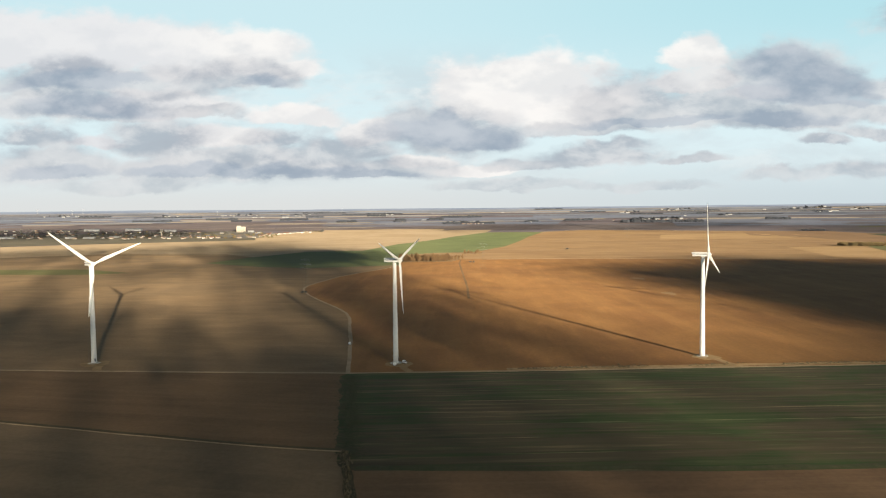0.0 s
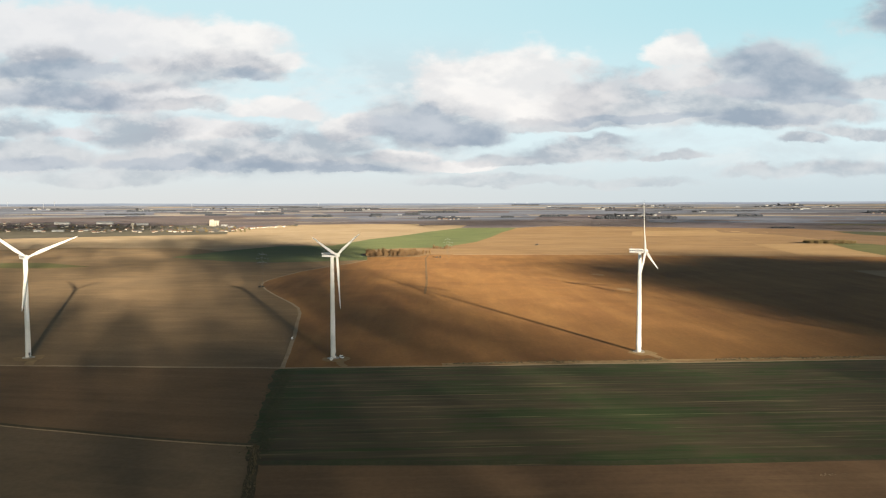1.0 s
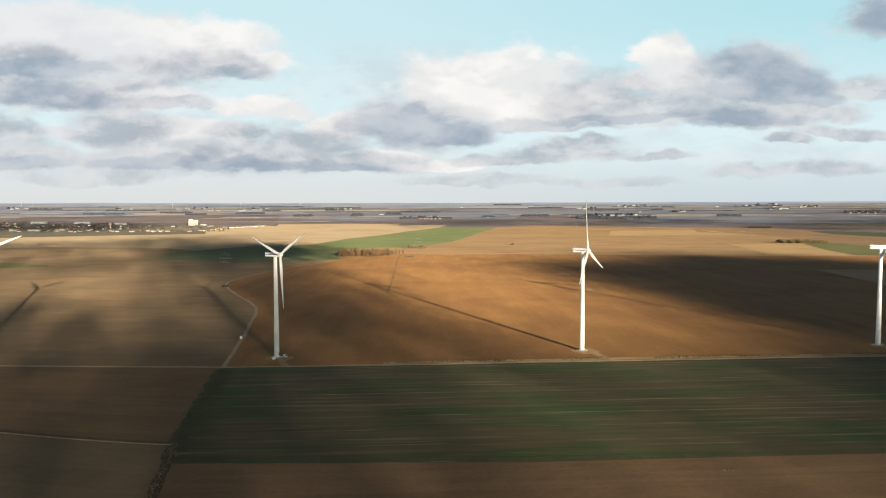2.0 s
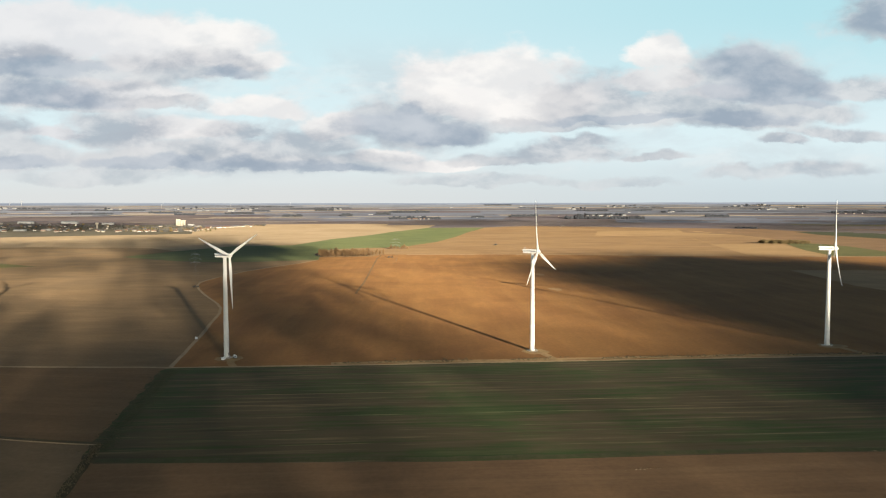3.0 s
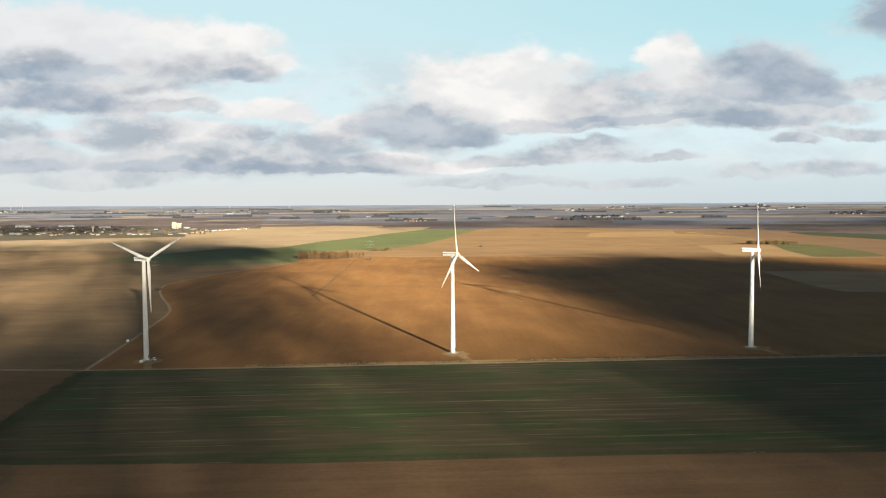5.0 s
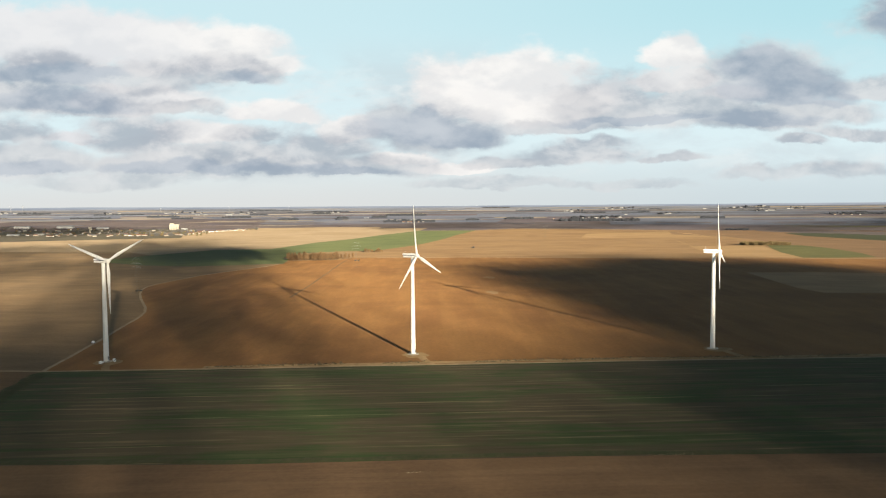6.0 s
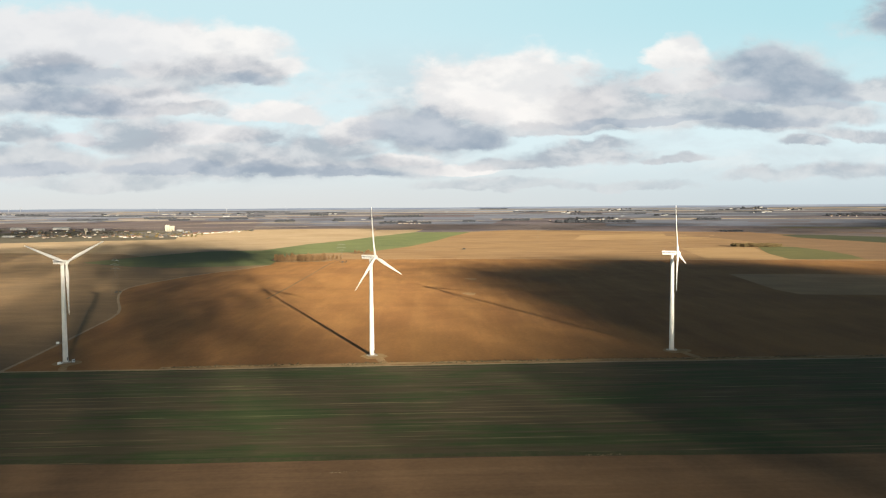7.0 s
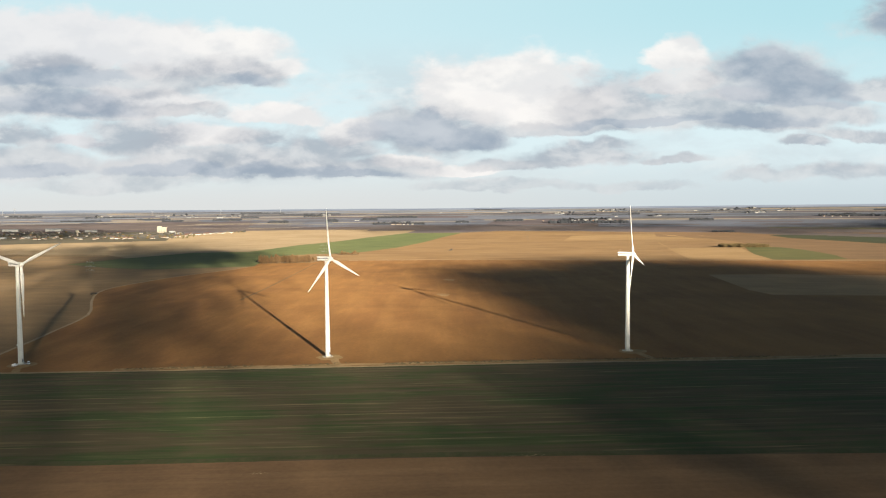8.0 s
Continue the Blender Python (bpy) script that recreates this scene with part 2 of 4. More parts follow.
M_WHEAT = soil("young_wheat", (0.034, 0.054, 0.021), (0.066, 0.054, 0.034), (0.140, 0.112, 0.066), -5.6, 7, 0.30, 55, 24.0)
M_MARGIN = soil("rank_grass", (0.042, 0.054, 0.026), (0.054, 0.058, 0.031), (0.07, 0.064, 0.036), 84, 5, 0.4, 14)
M_NEARSOIL = soil("near_soil", (0.146, 0.094, 0.054), (0.113, 0.073, 0.044), (0.170, 0.115, 0.068), -6, 10, 0.45, 60)
M_GOLD = soil("dry_field", (0.198, 0.130, 0.068), (0.165, 0.105, 0.056), (0.222, 0.155, 0.088), -12, 60, 0.5, 220)
M_PALE = soil("pale_field", (0.262, 0.205, 0.138), (0.220, 0.168, 0.108), (0.282, 0.224, 0.152), 5, 70, 0.5, 260)
M_GREEN = soil("green_crop", (0.105, 0.126, 0.056), (0.082, 0.104, 0.048), (0.120, 0.130, 0.062), 8, 40, 0.4, 160)
M_OLIVE = soil("olive_crop", (0.092, 0.096, 0.040), (0.075, 0.080, 0.036), (0.11, 0.10, 0.046), 8, 40, 0.4, 160)
# Distance haze and cloud shade are mixed into this brown.
M_FARBROWN = soil("far_brown_haze_shade", (0.099, 0.084, 0.087), (0.081, 0.069, 0.073), (0.115, 0.098, 0.097), 0, 60, 0.5, 200)
M_PASTURE = soil("village_grass", (0.078, 0.072, 0.056), (0.064, 0.060, 0.050), (0.10, 0.09, 0.066), 0, 30, 0.4, 60)
M_DIRTROAD = soil("dirt_road", (0.30, 0.235, 0.155), (0.23, 0.18, 0.115), (0.18, 0.14, 0.085), 0, 2, 0.3, 12)
M_GREYFIELD = soil("grey_field", (0.285, 0.188, 0.105), (0.235, 0.155, 0.088), (0.31, 0.21, 0.12), -20, 30, 0.4, 120)
M_DULL = soil("dull_field", (0.158, 0.102, 0.060), (0.130, 0.086, 0.052), (0.175, 0.116, 0.068), -20, 50, 0.5, 180)
M_MEADOW = soil("dark_meadow", (0.046, 0.052, 0.031), (0.038, 0.045, 0.028), (0.056, 0.06, 0.036), -20, 40, 0.4, 120)
M_TAN = soil("tan_field", (0.25, 0.170, 0.090), (0.215, 0.145, 0.076), (0.27, 0.19, 0.105), 5, 60, 0.4, 200)
# The six far colours below carry painted haze, cloud shade and sunlit streaks.
M_FARPALE = soil("far_pale_sunlit_tint", (0.191, 0.174, 0.166), (0.157, 0.146, 0.143), (0.212, 0.194, 0.178), 0, 90, 0.5, 300)
M_LAND = soil("far_land_haze_tint", (0.099, 0.103, 0.124), (0.081, 0.087, 0.107), (0.114, 0.113, 0.126), 0, 120, 0.6, 400)
M_FARDARK = soil("far_dark_haze_shade", (0.102, 0.116, 0.160), (0.084, 0.098, 0.137), (0.119, 0.129, 0.162), 0, 90, 0.5, 300)
M_HAZY = soil("painted_haze_land", (0.139, 0.156, 0.201), (0.112, 0.129, 0.170), (0.170, 0.184, 0.221), 0, 120, 0.6, 300)
M_MAUVE = soil("far_mauve_haze_shade", (0.096, 0.085, 0.100), (0.077, 0.068, 0.082), (0.111, 0.099, 0.109), 0, 90, 0.5, 300)
M_FARTAN = soil("far_tan_sunlit_tint", (0.238, 0.208, 0.174), (0.196, 0.174, 0.149), (0.264, 0.234, 0.191), 0, 90, 0.5, 300)
M_TRACK = soil("chalk_track", (0.285, 0.225, 0.158), (0.235, 0.185, 0.128), (0.22, 0.17, 0.11), 0, 2, 0.3, 12)
M_VERGE = soil("dry_verge", (0.27, 0.185, 0.098), (0.19, 0.135, 0.072), (0.32, 0.23, 0.13), 0, 3, 0.3, 10)
M_DITCH = soil("dark_ditch", (0.075, 0.062, 0.036), (0.055, 0.048, 0.028), (0.09, 0.072, 0.042), 0, 3, 0.3, 10)
M_WHITE = plain("white_coat", (0.80, 0.80, 0.79), (0.73, 0.73, 0.72), 0.3, 0.45)
# Far white paint dimmed to grey to stand for haze.
M_FARCOAT = plain("haze_dimmed_coat", (0.27, 0.28, 0.29), (0.23, 0.24, 0.25), 0.3, 0.6)
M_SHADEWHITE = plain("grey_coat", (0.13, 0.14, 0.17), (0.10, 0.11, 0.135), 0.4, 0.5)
M_CONCRETE = plain("concrete", (0.42, 0.38, 0.32), (0.33, 0.30, 0.26), 0.4, 0.9)
M_STEEL = plain("galvanised_steel", (0.32, 0.33, 0.34), (0.26, 0.27, 0.28), 0.4, 0.5, 0.4)
# Duller than the cross arms, so the lattice blends into the fields.
M_LATTICE = plain("dull_steel", (0.15, 0.14, 0.115), (0.12, 0.115, 0.095), 0.4, 0.8, 0.1)
M_GLASSY = plain("dark_glass", (0.03, 0.035, 0.04), (0.05, 0.055, 0.06), 0.5, 0.12)
M_TYRE = plain("tyre_rubber", (0.025, 0.025, 0.025), (0.04, 0.04, 0.04), 1, 0.8)
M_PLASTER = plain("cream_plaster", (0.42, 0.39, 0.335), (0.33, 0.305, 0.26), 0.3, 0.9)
M_TILE = plain("brown_roof_tile", (0.16, 0.085, 0.06), (0.11, 0.065, 0.05), 0.4, 0.85)
M_SLATE = plain("slate_roof", (0.10, 0.11, 0.13), (0.075, 0.08, 0.095), 0.4, 0.6)
M_SHEET = plain("pale_metal_sheet", (0.27, 0.28, 0.29), (0.22, 0.23, 0.24), 0.2, 0.5)
M_BARK = plain("bark", (0.11, 0.085, 0.06), (0.075, 0.06, 0.045), 1, 0.95)
M_TWIG = leafy("winter_twigs", (0.20, 0.13, 0.07), (0.14, 0.09, 0.05), (0.24, 0.155, 0.08))
# Foliage greyed and lightened, with village haze put into the colour.
M_LEAF = leafy("haze_greyed_foliage", (0.105, 0.106, 0.104), (0.125, 0.118, 0.108), (0.09, 0.094, 0.096))
M_BUSH = leafy("autumn_bush", (0.185, 0.142, 0.075), (0.14, 0.112, 0.06), (0.21, 0.155, 0.08))
M_OLIVETREE = leafy("olive_foliage", (0.13, 0.115, 0.06), (0.10, 0.092, 0.05), (0.16, 0.13, 0.07))
M_REED = leafy("dry_reed", (0.125, 0.102, 0.066), (0.09, 0.076, 0.048), (0.105, 0.088, 0.056))
# Air haze painted into the woodland colour as a blue-grey tint.
M_FARWOOD = leafy("haze_blue_woodland", (0.058, 0.064, 0.078), (0.048, 0.054, 0.066), (0.042, 0.048, 0.06))
M_CLOUD = plain("cloud", (0.86, 0.86, 0.87), (0.80, 0.80, 0.82), 0.01, 1.0)

# ---- tools for meshes ----
CENTRE, RISE, RIM, LIFT = (130.0, -30.0), 2600.0, 4750.0, 113.0


def land(x, y):
    """Height of the land: a plain that climbs gently to the skyline far out."""
    d = math.hypot(x - CENTRE[0], y - CENTRE[1])
    if d < RISE:
        return 0.0
    d = min(d, RIM)
    return LIFT - d * LIFT / RISE * (RIM - d) / (RIM - RISE)


def link_mesh(name, bm, material, smooth=False):
    me = bpy.data.meshes.new(name)
    bmesh.ops.recalc_face_normals(bm, faces=bm.faces)
    bm.to_mesh(me)
    bm.free()
    for mat in material if isinstance(material, (list, tuple)) else (material,):
        me.materials.append(mat)
    if smooth:
        for f in me.polygons:
            f.use_smooth = True
    return new(name, me)


def part(name, bm, material, parent, label="", smooth=False):
    ob = link_mesh(name, bm, material, smooth)
    ob.parent = parent
    return tagged(ob, label)


def share(name, me, parent, m):
    """One more part on a mesh that is already built."""
    ob = new(name, me)
    ob.parent, ob.matrix_basis = parent, m
    return ob


def thing(name, m, label, category, group="", kind=""):
    ob = new(name)
    ob.matrix_basis = m
    return tagged(ob, label, category, group, kind)


def add_box(bm, size, at=(0, 0, 0), turn=None, bevel=0.0):
    m = Matrix.Translation(at) @ (turn or Matrix()) @ Matrix.Diagonal((*size, 1))
    made = bmesh.ops.create_cube(bm, size=1.0, matrix=m)["verts"]
    if bevel:
        edges = list({e for v in made for e in v.link_edges})
        bmesh.ops.bevel(bm, geom=edges, offset=bevel, segments=2, affect="EDGES", profile=0.5)
    return bm


def box(size, at=(0, 0, 0), turn=None, bevel=0.0):
    return add_box(bmesh.new(), size, at, turn, bevel)


def add_tube(bm, rings, sides=16, caps=True):
    """A tube through rings (centre, radius), the rings lying level."""
    loops = []
    for c, r in rings:
        loops.append([bm.verts.new((c[0] + r * math.cos(a), c[1] + r * math.sin(a), c[2])) for a in (2 * math.pi * i / sides for i in range(sides))])
    for lo, hi in zip(loops, loops[1:]):
        for i in range(sides):
            bm.faces.new((lo[i], lo[(i + 1) % sides], hi[(i + 1) % sides], hi[i]))
    if caps:
        bm.faces.new(loops[0][::-1])
        bm.faces.new(loops[-1])
    return bm


def add_bar(bm, a, b, ra, rb=None, sides=6):
    """A straight tapered bar from a to b."""
    a, b = Vector(a), Vector(b)
    d = b - a
    bmesh.ops.create_cone(bm, cap_ends=True, segments=sides, radius1=ra, radius2=ra if rb is None else rb, depth=d.length,
                          matrix=Matrix.Translation((a + b) / 2) @ d.to_track_quat("Z", "Y").to_matrix().to_4x4())
    return bm


def sheet(name, outline, lift, material, label, category="field"):
    """A piece of the land inside an outline, lying on the plain and following its far rise."""
    bm = bmesh.new()
    bm.faces.new([bm.verts.new((x, y, 0)) for x, y in outline])
    far = max(math.hypot(x - CENTRE[0], y - CENTRE[1]) for x, y in outline)
    if far > RISE:
        for axis, step in ((0, 90.0), (1, 60.0)):
            lo, hi = min(p[axis] for p in outline), max(p[axis] for p in outline)
            at = lo + step
            while at < hi:
                co, no = [0, 0, 0], [0, 0, 0]
                co[axis], no[axis] = at, 1
                bmesh.ops.bisect_plane(bm, geom=bm.verts[:] + bm.edges[:] + bm.faces[:], plane_co=co, plane_no=no)
                at += step
    bmesh.ops.triangulate(bm, faces=bm.faces)
    for v in bm.verts:
        v.co.z = land(v.co.x, v.co.y) + lift
    for f in bm.faces:
        if f.normal.z < 0:
            f.normal_flip()
    ob = link_mesh(name, bm, material)
    if ob.data.polygons[0].normal.z < 0:
        ob.data.flip_normals()
    return tagged(ob, label, category, kind="structure")


def wobble(points, step, amount, seed):
    """The same line with points every few metres, strayed a little."""
    out = []
    for (ax, ay), (bx, by) in zip(points, points[1:]):
        n = max(1, int(math.hypot(bx - ax, by - ay) / step))
        for i in range(n):
            k = i / n
            x, y = ax + (bx - ax) * k, ay + (by - ay) * k
            s = noise.noise((x * 0.03, y * 0.03, seed)) * amount
            out.append((x + s * 0.4, y + s))
    out.append(points[-1])
    return out


def ribbon(name, points, width, lift, material, label, category, crown=0.0, ragged=0.0):
    """A road, track or verge along a line, a little higher in its middle."""
    bm = bmesh.new()
    rows = []
    for i, (x, y) in enumerate(points):
        a, b = points[max(0, i - 1)], points[min(len(points) - 1, i + 1)]
        d = Vector((b[0] - a[0], b[1] - a[1])).normalized()
        row = []
        for k in (-1.0, -0.55, 0.0, 0.55, 1.0):
            w = width / 2 * (1 + ragged * noise.noise((x * 0.08, y * 0.08, k)))
            px, py = x - d.y * w * k, y + d.x * w * k
            row.append(bm.verts.new((px, py, land(px, py) + lift + crown * (1 - k * k))))
        rows.append(row)
    for lo, hi in zip(rows, rows[1:]):
        for i in range(4):
            bm.faces.new((lo[i], hi[i], hi[i + 1], lo[i + 1]))
    ob = link_mesh(name, bm, material, True)
    if ob.data.polygons[0].normal.z < 0:
        ob.data.flip_normals()
    return tagged(ob, label, category, kind="structure")


def polar(az, d):
    return CENTRE[0] + d * math.sin(radians(az)), CENTRE[1] + d * math.cos(radians(az))


def far_field(name, az0, az1, d0, d1, lift, material, label, seed):
    """A distant field, long across the view, with strayed edges."""
    bm = bmesh.new()
    stray = min(30.0, (d1 - d0) * 0.35)
    n = max(3, int((az1 - az0) / 1.2))
    k = max(1, int((d1 - d0) / 45))
    rows = []
    for i in range(n + 1):
        az = az0 + (az1 - az0) * i / n
        s0 = noise.noise((az * 0.12, seed, 0.3)) * stray
        s1 = noise.noise((az * 0.12, seed, 5.3)) * stray
        row = []
        for j in range(k + 1):
            d = d0 + s0 + (d1 + s1 - d0 - s0) * j / k
            x, y = polar(az + (j / k - 0.5) * noise.noise((seed, 2.2, 1.0)) * 2.0, d)
            row.append(bm.verts.new((x, y, land(x, y) + lift)))
        rows.append(row)
    for lo, hi in zip(rows, rows[1:]):
        for j in range(k):
            bm.faces.new((lo[j], lo[j + 1], hi[j + 1], hi[j]))
    ob = link_mesh(name, bm, material)
    if ob.data.polygons[0].normal.z < 0:
        ob.data.flip_normals()
    return tagged(ob, label, "field", kind="structure")


# ---- the land ----
def make_ground():
    bm = bmesh.new()
    radii = [0, 150, 400, 800, 1300, 1900, 2300] + [RISE + 50 * i for i in range(44)] + [4820, 4900, 5200]
    seg = 300
    loops = [[bm.verts.new((CENTRE[0], CENTRE[1], 0))]]
    for r in radii[1:]:
        loop = []
        for i in range(seg):
            a = 2 * math.pi * i / seg
            x, y = CENTRE[0] + r * math.sin(a), CENTRE[1] + r * math.cos(a)
            z = land(x, y) if r <= RIM else LIFT - (r - RIM) * 0.5
            loop.append(bm.verts.new((x, y, z)))
        loops.append(loop)
    for i in range(seg):
        bm.faces.new((loops[0][0], loops[1][(i + 1) % seg], loops[1][i]))
        for lo, hi in zip(loops[1:], loops[2:]):
            bm.faces.new((lo[i], lo[(i + 1) % seg], hi[(i + 1) % seg], hi[i]))
    # The base ground takes the mauve with haze and shade in it.
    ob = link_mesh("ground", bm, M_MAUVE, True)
    if ob.data.polygons[0].normal.z < 0:
        ob.data.flip_normals()
    tagged(ob, "open farm plain reaching to the skyline in haze-tinted mauve", "ground", kind="structure")


make_ground()
ROAD = [(-1500, 860), (-800, 690), (-259, 567), (-131, 539), (-10, 514), (101, 502), (240, 490), (368, 479), (491, 466), (643, 450), (1000, 414), (1700, 350)]
TRACK = [(-10, 514), (-9, 570), (-8, 640), (-9, 720), (-9, 780), (-13, 820), (-24, 868), (-38, 915), (-50, 957), (-64, 1010), (-74, 1064), (-76, 1100),
         (-72, 1135), (-60, 1180), (-30, 1275), (10, 1355), (60, 1440), (95, 1525)]
LOWLINE = [(-900, 720), (-500, 550), (-195, 421), (-138, 396), (-68, 365), (-27, 350), (-12, 345)]
LOWEDGE = [(-6, 318), (147, 294), (299, 279), (395, 266), (512, 249), (1000, 195), (1700, 120)]
GREEN_LOW = [(95, 1525), (-11, 1500), (-90, 1490), (-190, 1545), (-325, 1690)]
GREEN_UP = [(-325, 1690), (-246, 1880), (-133, 2080), (-9, 2098), (24, 2090), (150, 2477), (272, 2687), (400, 2930), (566, 3150), (806, 3110)]
GREEN_RIGHT = [(806, 3110), (673, 2824), (454, 2209), (311, 1939), (206, 1930), (110, 1865), (98, 1610)]
BROWN_TOP = [(98, 1604), (210, 1600), (240, 1670), (294, 1650), (526, 1612), (669, 1564), (902, 1490), (1126, 1428), (1350, 1345), (2600, 980)]

sheet("field", ROAD[4:] + [(2300, 300), (2600, 980)] + BROWN_TOP[-2::-1] + TRACK[:0:-1], 0.06, M_PLOUGH, "brown ploughed field of bare soil round the turbines")
sheet("field", [(-1500, 860)] + ROAD[1:4] + TRACK[:1] + TRACK[1:] + GREEN_LOW[1:] + [(-246, 1880), (-310, 2250), (-420, 2330), (-900, 2350), (-2300, 1900)], 0.05, M_STUBBLE,
      "pale stubble field with worn bare patches beside the track")
sheet("field_corner", [(-60, 250), (20, 250), (20, 508), (-60, 520)], 0.02, M_DARKSOIL, "bare soil where three fields meet", "field")
sheet("field", ROAD[:5] + LOWLINE[::-1], 0.06, M_DARKSOIL, "dark brown tilled field below the farm road")
sheet("field", LOWLINE + [(-9, 290), (-5, -350), (-1700, -350), (-1700, 900)], 0.05, M_FALLOW, "grey brown fallow field beside a ditch")
sheet("field", ROAD[4:] + [(1700, 120)] + LOWEDGE[-2::-1] + [(-14.5 + 3.2 * noise.noise((0.0, yy * 0.07, 4.0)) + 1.6 * noise.noise((0.0, yy * 0.3, 9.0)), yy) for yy in range(325, 508, 4)], 0.08, M_WHEAT, "dark green young wheat in long drill rows")
sheet("field", LOWEDGE + [(1700, -350), (-4, -350), (-8, 290)], 0.05, M_NEARSOIL, "brown harrowed field with fine drill rows")
sheet("field", GREEN_LOW + GREEN_UP[1:] + GREEN_RIGHT[1:], 0.30, M_GREEN, "curved field of green winter crop")
sheet("field", BROWN_TOP + [(2700, 1500), (2290, 2480), (1774, 2740), (1292, 3040), (1000, 3170)] + GREEN_RIGHT[:-1], 0.15, M_GOLD,
      "golden dry field beyond the ploughed land")
sheet("field", GREEN_UP[1:-1] + [(650, 3390), (466, 3430), (-54, 3500), (-350, 3300), (-480, 2900), (-480, 2350), (-310, 2200)], 0.20, M_PALE, "pale sandy harvested field")
sheet("field", [(-246, 1880), (-330, 2020), (-397, 2041), (-532, 2080), (-734, 2173), (-900, 2235), (-1500, 2420), (-1500, 2560), (-420, 2560), (-310, 2250)], 0.12, M_PALE,
      "tan harvested field behind the dark ditch")
sheet("field", [(-720, 1600), (-535, 1565), (-417, 1452), (-495, 1432), (-670, 1475), (-1200, 1650), (-1200, 1780)], 0.20, M_OLIVE, "narrow strip of green crop in stubble")
sheet("field", [(887, 1125), (1009, 1103), (1141, 1047), (1700, 880), (1700, 620), (940, 799), (823, 832), (825, 894)], 0.20, M_GREYFIELD, "pale grey fallow strip in ploughed land")
sheet("field", [(1440, 1960), (1340, 1770), (1265, 1616), (1198, 1428), (1273, 1408), (1352, 1400), (1414, 1524), (1455, 1650), (1485, 1753), (1500, 1875)], 0.30, M_OLIVE, "wedge of green crop beside a copse")
sheet("field", [(1060, 2480), (1500, 2420), (1700, 2560), (1560, 2720), (1180, 2760)], 0.25, M_TAN, "light tan plot in dry farmland")
sheet("field", [(1530, 2775), (1457, 2598), (1575, 2429), (1560, 2200), (1500, 1960), (1500, 1875), (1485, 1753), (1414, 1524), (1352, 1400), (1900, 1220), (2500, 1500), (2300, 2400), (1774, 2740)], 0.26, M_DULL,
      "dull reddish brown field behind the copse")
sheet("field", [(1856, 2513), (1825, 2344), (1867, 2110), (1887, 1967), (2100, 1700), (2350, 1980), (2100, 2230), (1997, 2435)], 0.45, M_MEADOW, "dark green strip of crop behind the copse")
sheet("field", [(1859, 2820), (1848, 2632), (1915, 2481), (2100, 2230), (2350, 1980), (2450, 2080), (2217, 2375), (2038, 2561), (1971, 2716)], 0.45, M_FARBROWN, "pale grey strip of fallow land")
sheet("field", [(1182, 1915), (1382, 1879), (1265, 1616), (1196, 1428), (1041, 1500)], 0.24, M_TAN, "light tan stubble beside the green wedge")
ribbon("field_seam", [(1051, 1506), (1130, 1735), (1303, 2239)], 3.5, 0.4, M_TAN, "faint wheel track through dry field", "track")
ribbon("road", wobble(ROAD, 18, 1.2, 1.0), 4.0, 0.14, M_DIRTROAD, "pale unpaved farm road between fields", "road", 0.08, 0.35)
ribbon("verge", wobble([(x, y + 7) for x, y in ROAD[5:]], 18, 2.0, 4.0), 8.0, 0.10, M_VERGE, "dry grass verge along the farm road", "verge", 0.1, 0.5)
ribbon("track", wobble(TRACK, 12, 0.8, 2.0), 3.1, 0.16, M_TRACK, "chalky farm track bending through fields", "track", 0.08, 0.3)
ribbon("ditch_bank", wobble(LOWLINE, 10, 1.0, 3.0), 1.5, 0.16, M_DIRTROAD, "thin pale bank between two tilled fields", "bank", 0.25, 0.5)
ribbon("ditch", [(x + 1.2, y + 2.4) for x, y in wobble(LOWLINE, 10, 1.0, 3.0)], 3.0, 0.12, M_DITCH, "dark weedy ditch beside the bank", "ditch", 0.05, 0.4)
ribbon("ditch", wobble([(-11, 345), (-10, 322), (-8, 290), (-6, 180)], 5, 1.0, 6.0), 4.5, 0.16, M_DITCH, "overgrown ditch with dry reeds", "ditch", 0.15, 0.4)
ribbon("crop_margin", [(x, y + 3.5) for x, y in wobble(LOWEDGE[:-1], 9, 1.2, 11.0)], 5.0, 0.13, M_MARGIN, "dark green last row of the wheat", "verge", 0.05, 0.8)
ribbon("ditch", wobble([(-1500, 2420), (-900, 2235), (-734, 2173), (-532, 2080), (-397, 2041), (-330, 2020)], 30, 3.0, 5.0), 5.0, 0.3, M_DITCH, "dark weedy ditch between two stubble fields", "ditch", 0.05, 0.3)
ribbon("seam", wobble([(235, 1640), (217, 1540), (161, 1075), (140, 925)], 20, 1.5, 8.0), 3.2, 0.16, M_DARKSOIL, "dark wheel line over ploughed soil", "track", 0.05, 0.3)
ribbon("field_edge", wobble(BROWN_TOP[3:], 40, 4.0, 9.0), 9.0, 0.35, M_PALE, "pale grass edge between two fields", "verge", 0.05, 0.4)
ribbon("field_edge", wobble([(560, 3150), (806, 3120), (1000, 3180), (1292, 3050), (1530, 2780)], 40, 4, 10.0), 9.0, 0.8, M_PALE, "pale strip of stubble at a field edge", "verge", 0.05, 0.4)
for spot in ((445, 1132, 9), (405, 925, 8)):
    sheet("bare_patch", [(spot[0] + spot[2] * math.cos(a) * (1 + 0.3 * math.sin(3 * a)), spot[1] + spot[2] * 2.2 * math.sin(a)) for a in (2 * math.pi * i / 18 for i in range(18))],
          0.2, M_GOLD, "pale chalky bare patch in ploughed soil", "bare patch")

